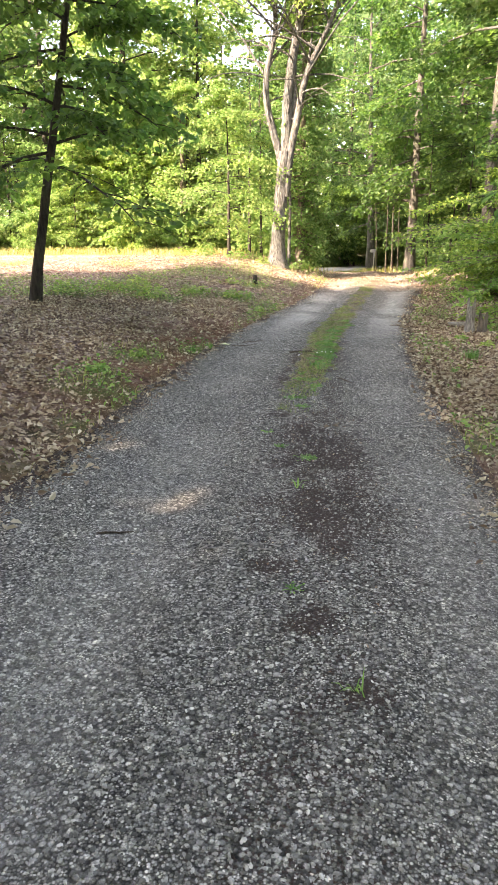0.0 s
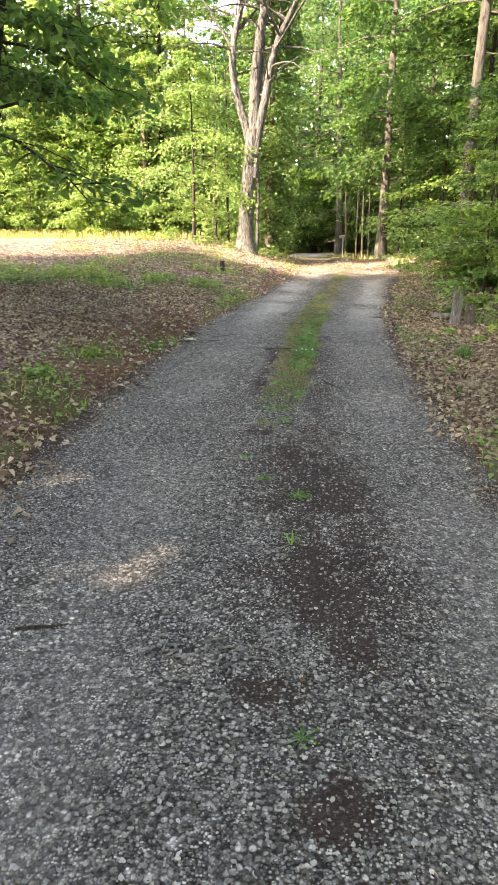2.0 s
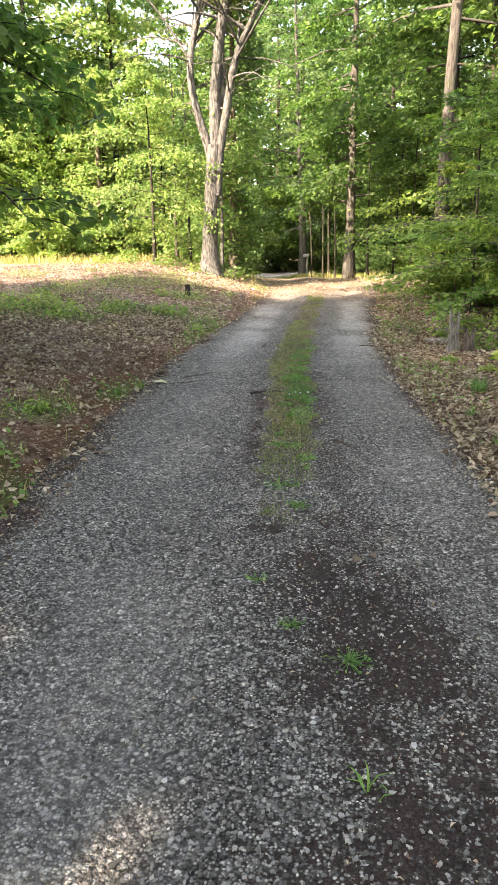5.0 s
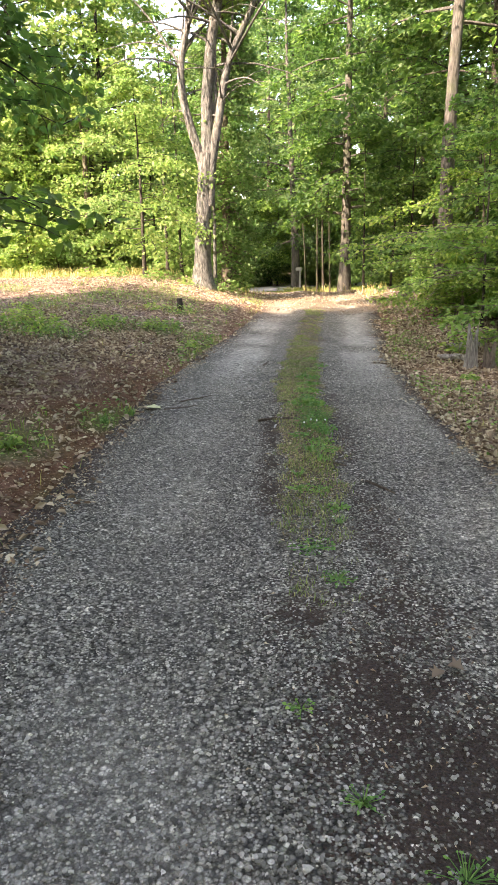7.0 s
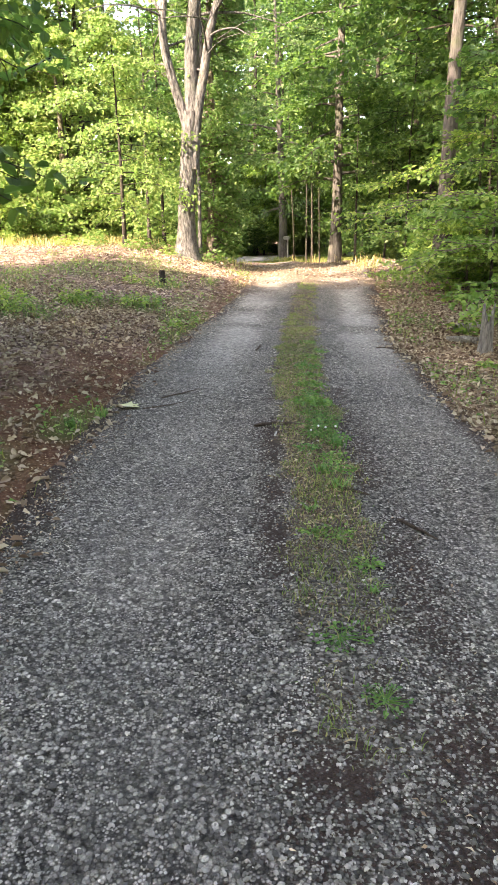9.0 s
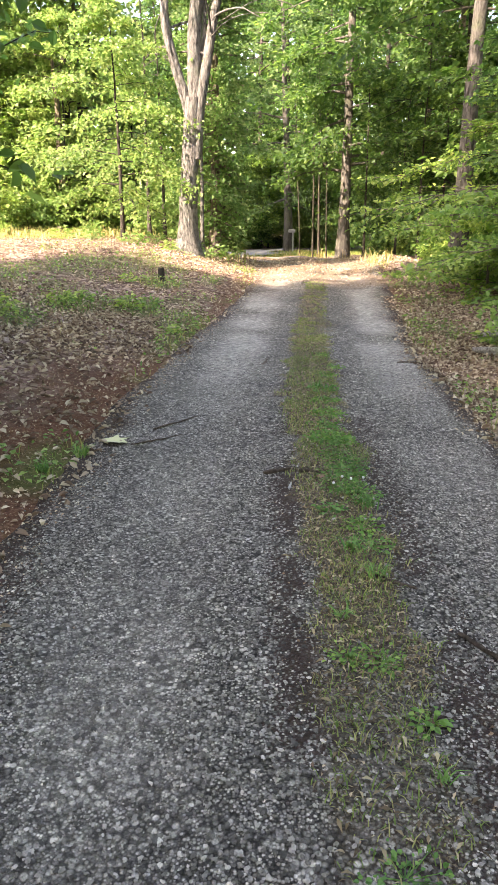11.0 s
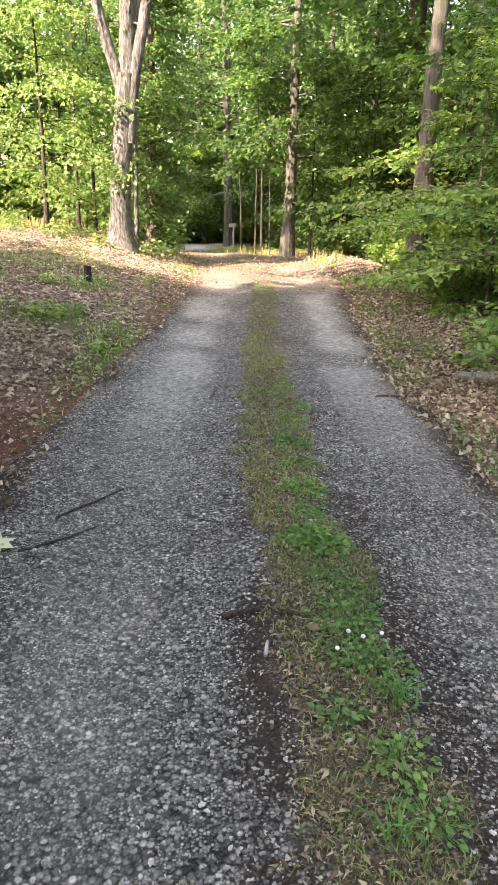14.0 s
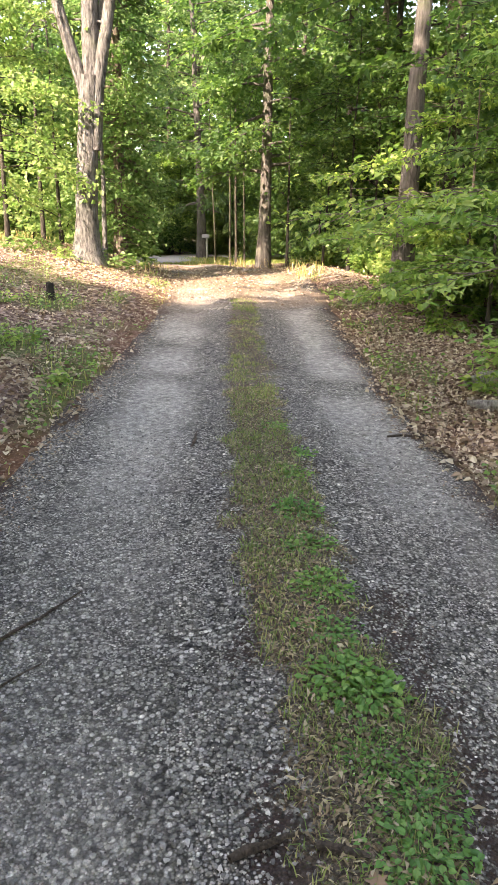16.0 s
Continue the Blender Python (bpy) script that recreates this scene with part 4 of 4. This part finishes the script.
def fallen_leaf(x, y, size, turn, mat, label, curl=1.0):
    s = np.array([[0, 0, 0.0], [0.22, 0.2, 0.05], [0.1, 0.42, 0.09], [0.42, 0.3, 0.06], [0.55, 0.5, 0.1], [0.68, 0.24, 0.05], [1, 0, 0.02],
                  [0.68, -0.24, 0.06], [0.55, -0.5, 0.12], [0.42, -0.3, 0.06], [0.1, -0.42, 0.07], [0.22, -0.2, 0.04], [0.45, 0, 0.0]]) * np.array([1, 1, curl]) * size
    f = np.array([[12, i, (i + 1) % 12] for i in range(12)])
    ob = new("fallen_leaf", mesh_of("fallen_leaf", s, f, mat, False))
    z = float(top_z(x, y))
    ob.matrix_basis = pose(x, y, z + 0.012, 4, -3, turn)
    return tagged(ob, label, "leaf")


fallen_leaf(-1.93, 9.83, 0.2, 170, PALE_LEAF, "large pale green fallen leaf on the gravel edge")
stick_thing(-0.853, 9.03, 0.085, 0.008, 80, "pale splinter of wood on dark soil", "wood_chip", WHITE_PAINT, 0.02, 92)
fallen_leaf(-0.67, 9.1, 0.06, 100, LITTER, "tan dry leaf lying among the strip weeds", 1.5)
fallen_leaf(-0.24, 5.58, 0.065, -40, LITTER, "curled brown dry leaf on the gravel", 4.0)
fallen_leaf(-0.31, 5.5, 0.06, 30, LITTER, "curled brown dry leaf on the gravel", 4.0)


# ---- plants on the ground ----
def blades(x, y, z, height, width, r, bend=0.5):
    m = len(x)
    a = r.uniform(0, 2 * math.pi, m)
    d = np.stack([np.cos(a), np.sin(a), 0 * a], -1)
    s = np.stack([-np.sin(a), np.cos(a), 0 * a], -1)
    p = np.stack([x, y, z], -1)
    h, w = height[:, None], width[:, None]
    k = bend * r.uniform(0.3, 1.4, (m, 1))
    up = np.array([[0, 0, 1.0]])
    v = np.stack([p - s * w, p + s * w, p + up * h * 0.6 + d * h * k * 0.35 + s * w * 0.8, p + up * h * 0.6 + d * h * k * 0.35 - s * w * 0.8,
                  p + up * h * (1 - 0.3 * k) + d * h * k], 1)
    i = np.arange(m)[:, None] * 5
    return v.reshape(-1, 3), [i + np.array([[0, 1, 2, 3]]), i + np.array([[3, 2, 4]])]


def scatter(m, x0, x1, y0, y1, keep, r):
    x, y = r.uniform(x0, x1, m), r.uniform(y0, y1, m)
    k = r.random(m) < keep(x, y)
    return x[k], y[k]


r = np.random.default_rng(91)
x, y = scatter(100000, -1.1, 0.6, 5.0, 20, lambda a, b: grassiness(a, b) * (0.12 + 0.88 * smooth(0.48, 0.66, fbm(a, b, 0.3, 95))) * np.interp(b, [6, 9, 14], [0.5, 0.7, 1]), r)
xa, ya = scatter(60000, -1.1, 0.1, 6, 14, lambda a, b: grassiness(a, b) * (0.3 + 0.7 * smooth(0.44, 0.6, fbm(a, b, 0.22, 96))), r)
x, y = np.concatenate([x, xa]), np.concatenate([y, ya])
ob = new("strip_grass", mesh_of("strip_grass", *blades(x, y, drive_z(x, y) - 0.004, r.uniform(0.012, 0.05, len(x)), r.uniform(0.0012, 0.0025, len(x)), r, 0.9), GRASS))
tagged(ob, "thin short grass along the middle of the drive", "grass", kind="stuff")
x, y = scatter(110000, -1.1, 0.6, 4.8, 22, lambda a, b: grassiness(a, b) * (0.35 + 0.65 * smooth(0.4, 0.6, fbm(a, b, 0.35, 99))) * np.interp(b, [5, 8, 14, 20], [0.5, 0.9, 0.7, 0.4]), r)
xa, ya = scatter(80000, -1.1, 0.1, 6, 14, lambda a, b: grassiness(a, b) * smooth(6, 9, b), r)
x, y = np.concatenate([x, xa]), np.concatenate([y, ya])
p = np.stack([x, y, drive_z(x, y) + r.uniform(0.003, 0.014, len(x))], -1)
ax = r.normal(0, 1, p.shape) * np.array([1, 1, 0.15])
un = r.normal(0, 0.3, p.shape) + np.array([0, 0, 1])
ln = 0.01 + 0.036 * r.random(len(p)) ** 2
ob = new("strip_thatch", mesh_of("strip_thatch", *leaves(p, ax, un, ln, ln * r.uniform(0.03, 0.17, len(p)), 0.15), STRAW, False))
tagged(ob, "dry straw and clippings among the middle grass", "thatch", kind="stuff")
x, y = scatter(60000, -13, 4.5, 3, 26, lambda a, b: lawn(a, b) * (np.abs(a - mid_x(b)) > half_w(b)), r)
ob = new("bank_grass", mesh_of("bank_grass", *blades(x, y, top_z(x, y) - 0.01, r.uniform(0.04, 0.16, len(x)), r.uniform(0.002, 0.005, len(x)), r, 0.7), GRASS))
tagged(ob, "patchy grass on the shaded bank", "grass", kind="stuff")
x, y = scatter(30000, -20, 4, 23.5, 34, lambda a, b: lawn(a, b), r)
ob = new("field_grass", mesh_of("field_grass", *blades(x, y, ground_z(x, y) - 0.01, r.uniform(0.1, 0.4, len(x)), r.uniform(0.005, 0.01, len(x)), r, 0.6), FIELD))
tagged(ob, "tall pale sunlit grass of the clearing", "grass", kind="stuff")
x, y = scatter(30000, -2, 6, 34, 43, lambda a, b: lawn(a, b), r)
ob = new("verge_grass", mesh_of("verge_grass", *blades(x, y, ground_z(x, y) - 0.01, r.uniform(0.05, 0.16, len(x)), r.uniform(0.006, 0.012, len(x)), r, 0.6), GRASS))
tagged(ob, "short green grass of the road verge", "grass", kind="stuff")


x, y = scatter(70000, -11, 4.2, 4, 24, lambda a, b: lawn(a, b) * (np.abs(a - mid_x(b)) > half_w(b)) * 0.75, r)
p = np.stack([x, y, top_z(x, y) + r.uniform(0.01, 0.13, len(x))], -1)
ax = r.normal(0, 1, p.shape) * np.array([1, 1, 0.35])
un = r.normal(0, 0.35, p.shape) + np.array([0, 0, 1])
ln = r.uniform(0.025, 0.065, len(p))
ob = new("bank_weeds", mesh_of("bank_weeds", *leaves(p, ax, un, ln, ln * 0.38, 0.12), LEAF_UNDER, False))
tagged(ob, "low green weeds spread over the bank", "weeds", kind="stuff")


def litter_amount(a, b):
    lt = a - mid_x(b)
    side = smooth(1.15, 1.62, np.abs(lt) + 0.45 * (fbm(a, b, 0.8, 97) - 0.5))
    bare = smooth(4.5, 6, b) * (1 - smooth(11.5, 13.5, b)) * (1 - smooth(2.1, 2.9, -lt + 0.8 * (fbm(a, b, 0.9, 45) - 0.5))) * (lt < 0)
    return side * (0.6 + 0.4 * smooth(0.35, 0.6, fbm(a, b, 1.4, 98))) * (1 - 0.7 * lawn(a, b)) * (1 - 0.65 * bare) + 0.4 * smooth(19, 23, b) * (1 - side)


x, y = scatter(115000, -8.5, 5.0, 2, 28, lambda a, b: litter_amount(a, b) * np.where(a < -5.5, 0.5, 1), r)
for x0, x1, y0, y1 in ((-5.5, -1.8, 4, 16), (0.6, 3.2, 6, 18)):
    xa, ya = scatter(34000, x0, x1, y0, y1, litter_amount, r)
    x, y = np.concatenate([x, xa]), np.concatenate([y, ya])
p = np.stack([x, y, top_z(x, y) + r.uniform(0.004, 0.03, len(x))], -1)
ax = r.normal(0, 1, p.shape) * np.array([1, 1, 0.3])
un = r.normal(0, 0.55, p.shape) + np.array([0, 0, 1])
ln = 0.022 + 0.058 * r.random(len(p)) ** 1.6
wd = ln * r.uniform(0.18, 0.34, len(p))
near = (np.abs(x - mid_x(y)) < 2.9) & (y < 15)
fine_v, fine_f = leaves(p[near], ax[near], un[near], ln[near], wd[near], 0.22, True)
far_v, far_f = leaves(p[~near], ax[~near], un[~near], ln[~near], wd[~near], 0.22)
ob = new("leaf_litter", mesh_of("leaf_litter", np.concatenate([fine_v, far_v]), np.concatenate([fine_f, far_f + len(fine_v)]), LITTER, False))
tagged(ob, "curled dry brown leaves covering the ground", "leaf litter", kind="stuff")


def crumb_amount(a, b):
    e = np.abs(a - mid_x(b)) / half_w(b)
    rim = smooth(0.8, 1.0, e + 0.3 * (fbm(a, b, 0.5, 101) - 0.5)) * (1 - smooth(1.5, 1.8, e))
    return np.maximum.reduce([rim, 0.13 * dirtiness(a, b), 0.32 * grassiness(a, b)]) * np.interp(b, [2, 12, 18], [1, 0.8, 0.3])


x, y = scatter(150000, -3.2, 2.0, 2, 18, crumb_amount, r)
p = np.stack([x, y, top_z(x, y) + r.uniform(0.001, 0.01, len(x))], -1)
ax = r.normal(0, 1, p.shape) * np.array([1, 1, 0.35])
un = r.normal(0, 0.5, p.shape) + np.array([0, 0, 1])
ln = 0.006 + 0.02 * r.random(len(p)) ** 2
ob = new("leaf_crumbs", mesh_of("leaf_crumbs", *leaves(p, ax, un, ln, ln * r.uniform(0.1, 0.35, len(p)), 0.2), LITTER, False))
tagged(ob, "broken bits of dry leaf and bark on bare soil", "leaf litter", kind="stuff")


def weed_plant(name, x, y, stems, height, leaf, mat, label, seed, broad=0.42, flowers=0):
    r = np.random.default_rng(seed)
    z = float(top_z(x, y))
    root = empty_at(name, x, y, z)
    a = r.uniform(0, 6.28, stems)
    d = np.stack([np.cos(a), np.sin(a), 0 * a], -1)
    rad = r.uniform(0.02, 1.0, (stems, 1)) ** 0.7 * max(min(0.14, 0.0115 * math.sqrt(stems)), height * 0.8 if height > 0.15 else 0)
    p = d * rad + np.array([0, 0, 1]) * height * r.uniform(0.15, 1.0, (stems, 1)) * (1 - 0.5 * rad / rad.max())
    un = r.normal(0, 0.35, p.shape) + np.array([0, 0, 1])
    ln = leaf * r.uniform(0.6, 1.3, stems)
    part("foliage", mesh_of("foliage", *leaves(p, d + r.normal(0, 0.3, p.shape), un, ln, ln * broad, 0.12, True), mat, False), root)
    st = [tube(np.stack([q * np.array([0.2, 0.2, 0]), q * np.array([0.6, 0.6, 0.6]), q]), [0.0022, 0.0016, 0.001], 4) for q in p[: min(stems, 40)]]
    part("stalk", mesh_of("stalk", *joined(st), mat), root)
    for k in range(flowers):
        bm = bmesh.new()
        bmesh.ops.create_icosphere(bm, subdivisions=2, radius=0.008)
        bmesh.ops.translate(bm, vec=(float(r.normal(0, 0.05)), float(r.normal(0, 0.08)), height * 0.9 + 0.01), verts=bm.verts)
        me = bpy.data.meshes.new("flower")
        bm.to_mesh(me)
        me.materials.append(PETAL)
        part("flower", me, root)
    return tagged(root, label, "weed", "weeds of the middle strip")


def grass_tuft(x, y, count, height, seed, label="fresh green grass tuft"):
    r = np.random.default_rng(seed)
    z = float(top_z(x, y))
    d = r.normal(0, height * 0.22, (count, 2))
    ob = new("grass_tuft", mesh_of("grass_tuft", *blades(d[:, 0], d[:, 1], 0 * d[:, 0] - 0.005, height * r.uniform(0.5, 1.1, count), np.full(count, 0.0035), r, 0.9), WEED))
    ob.matrix_basis = pose(x, y, z)
    return tagged(ob, label, "grass tuft", "grass tufts")


for k, (x, y, n, h, lf) in enumerate([(-0.5, 11.25, 70, 0.06, 0.045), (-0.52, 10.85, 60, 0.05, 0.045), (-0.53, 10.47, 90, 0.06, 0.045), (-0.57, 10.15, 60, 0.05, 0.04), (-0.58, 9.85, 110, 0.07, 0.05), (-0.52, 9.78, 70, 0.06, 0.05),
                                      (-0.56, 9.5, 130, 0.05, 0.026), (-0.5, 9.36, 110, 0.05, 0.026), (-0.55, 9.2, 120, 0.06, 0.04), (-0.56, 9.02, 130, 0.05, 0.026), (-0.5, 8.92, 80, 0.06, 0.04), (-0.66, 8.68, 24, 0.05, 0.05),
                                      (-0.52, 8.5, 40, 0.06, 0.045), (-0.5, 8.3, 40, 0.05, 0.04), (-0.7, 7.45, 26, 0.04, 0.035), (-0.58, 7.42, 26, 0.04, 0.035), (-0.48, 7.12, 14, 0.05, 0.05), (-0.66, 6.6, 40, 0.03, 0.03),
                                      (-0.56, 6.25, 24, 0.03, 0.03), (-0.39, 4.73, 26, 0.03, 0.024), (-0.32, 12.2, 40, 0.05, 0.04), (-0.45, 11.8, 50, 0.05, 0.04), (-0.75, 5.35, 8, 0.03, 0.03), (-0.6, 4.95, 14, 0.03, 0.024),
                                      (-0.28, 2.8, 12, 0.025, 0.022), (-0.42, 12.8, 40, 0.05, 0.04)]):
    weed_plant("clover_patch", x, y, int(n * 2.2), h * 0.8, lf * 0.52, WEED, "fresh green broad-leaved weeds in the middle strip", 200 + k, 0.42, 4 if k == 9 else 0)
for k, (x, y, n, h) in enumerate([(-0.46, 8.75, 40, 0.11), (-0.38, 4.11, 9, 0.08), (-0.6, 8.25, 30, 0.09), (-0.52, 8.0, 24, 0.09), (-0.55, 11.3, 40, 0.1), (1.53, 10.4, 120, 0.22), (-2.35, 9.3, 60, 0.1),
                                  (-2.6, 4.2, 50, 0.09), (-2.2, 9.6, 60, 0.1), (1.15, 9.2, 50, 0.12), (-0.7, 7.7, 20, 0.07), (0.02, 2.1, 12, 0.07), (-0.5, 6.9, 16, 0.06)]):
    grass_tuft(x, y, n, h, 240 + k)
for k, (x, y, n, h, lf) in enumerate([(2.0, 14.55, 70, 0.3, 0.09), (2.35, 13.3, 80, 0.35, 0.09), (2.5, 12.3, 70, 0.3, 0.09), (2.6, 15.5, 60, 0.3, 0.1), (-3.3, 22.2, 60, 0.25, 0.09), (-2.4, 23.0, 90, 0.45, 0.1),
                                      (-4.2, 22.3, 90, 0.35, 0.1), (-5.3, 23.2, 90, 0.4, 0.1), (-6.2, 23.6, 90, 0.4, 0.1), (-3.8, 23.3, 80, 0.4, 0.1), (-2.0, 24.0, 80, 0.5, 0.11)]):
    weed_plant("woodland_plant", x, y, n, h, lf, LEAF_UNDER if x > 0 else LEAF_YOUNG, "leafy low plant growing from the litter", 260 + k, 0.4)

for k, (x, y, n, h) in enumerate([(-4.2, 13.5, 150, 0.34), (-4.7, 13.9, 150, 0.36), (-5.0, 13.2, 120, 0.3), (-3.75, 14.8, 90, 0.28), (-3.6, 15.1, 70, 0.22), (-2.95, 15.3, 90, 0.24), (-2.7, 15.6, 80, 0.2), (-5.6, 12.6, 120, 0.32),
                                  (-2.2, 14.3, 50, 0.12), (-2.75, 8.1, 50, 0.12), (-2.8, 6.9, 50, 0.13), (-3.4, 17.6, 70, 0.2), (1.9, 11.4, 60, 0.14), (1.6, 12.3, 50, 0.12)]):
    weed_plant("bank_plant", x, y, n, h, 0.06, LEAF_UNDER, "bushy green herb growing through leaf litter", 300 + k, 0.36)

# ---- gravel ----
ico = bmesh.new()
bmesh.ops.create_icosphere(ico, subdivisions=1, radius=1.0)
ICO_V = np.array([v.co[:] for v in ico.verts])
ICO_F = np.array([[v.index for v in f.verts] for f in ico.faces])
ico.free()
ICO_F = ICO_F[ICO_V[ICO_F].mean(1)[:, 2] > -0.1]


def stone_shapes(count, r):
    out = []
    for _ in range(count):
        v = np.sign(ICO_V) * np.abs(ICO_V) ** 0.85 * r.uniform(0.6, 1.25, (len(ICO_V), 1))
        out.append(v * np.array([1.0, r.uniform(0.5, 0.85), r.uniform(0.45, 0.8)]))
    return np.array(out)


r = np.random.default_rng(123)
SHAPES = stone_shapes(24, r)


def stone_keep(a, b):
    d = np.abs(np.abs(a - strip_x(b)) - 0.85)
    loose = 0.65 + 0.35 * smooth(0.12, 0.5, d)
    return loose * (1 - 0.72 * dirtiness(a, b)) * (1 - 0.9 * grassiness(a, b)) * np.interp(b, [1.2, 9, 13], [1, 1, 0.3]) * (np.abs(a - mid_x(b)) < half_w(b) * (0.86 + 0.42 * vnoise(a, b, 0.06, 58) ** 2))


x, y = scatter(175000, -2.8, 1.6, 1.2, 13, stone_keep, r)
m = len(x)
size = 0.0034 + 0.0088 * r.random(m) ** 2.0
turn = r.uniform(0, 6.28, m)
v = SHAPES[r.integers(0, 24, m)] * size[:, None, None]
c, s = np.cos(turn)[:, None], np.sin(turn)[:, None]
v = np.stack([v[..., 0] * c - v[..., 1] * s, v[..., 0] * s + v[..., 1] * c, v[..., 2]], -1)
v += np.stack([x, y, top_z(x, y) + size * 0.2], -1)[:, None]
f = (np.arange(m)[:, None, None] * 12 + ICO_F[None]).reshape(-1, 3)
gravel = part("loose_gravel", mesh_of("loose_gravel", v.reshape(-1, 3), f, STONES, False), driveway, "loose crushed grey stone")
gravel["kind"] = "stuff"

# the larger single stones
ONES = [mesh_of("stone", SHAPES[k], ICO_F, STONE_ONE, False) for k in range(8)]
x, y = scatter(900, -2.2, 1.0, 1.4, 12.5, lambda a, b: stone_keep(a, b) * 0.75, r)
for k in range(min(300, len(x))):
    ob = part("stone", ONES[k % 8], driveway)
    g = float(r.uniform(0.009, 0.016))
    ob.matrix_basis = pose(float(x[k]), float(y[k]), float(drive_z(x[k], y[k])) + g * 0.25, 0, 0, float(r.uniform(0, 360))) @ Matrix.Diagonal((g, g, g, 1))
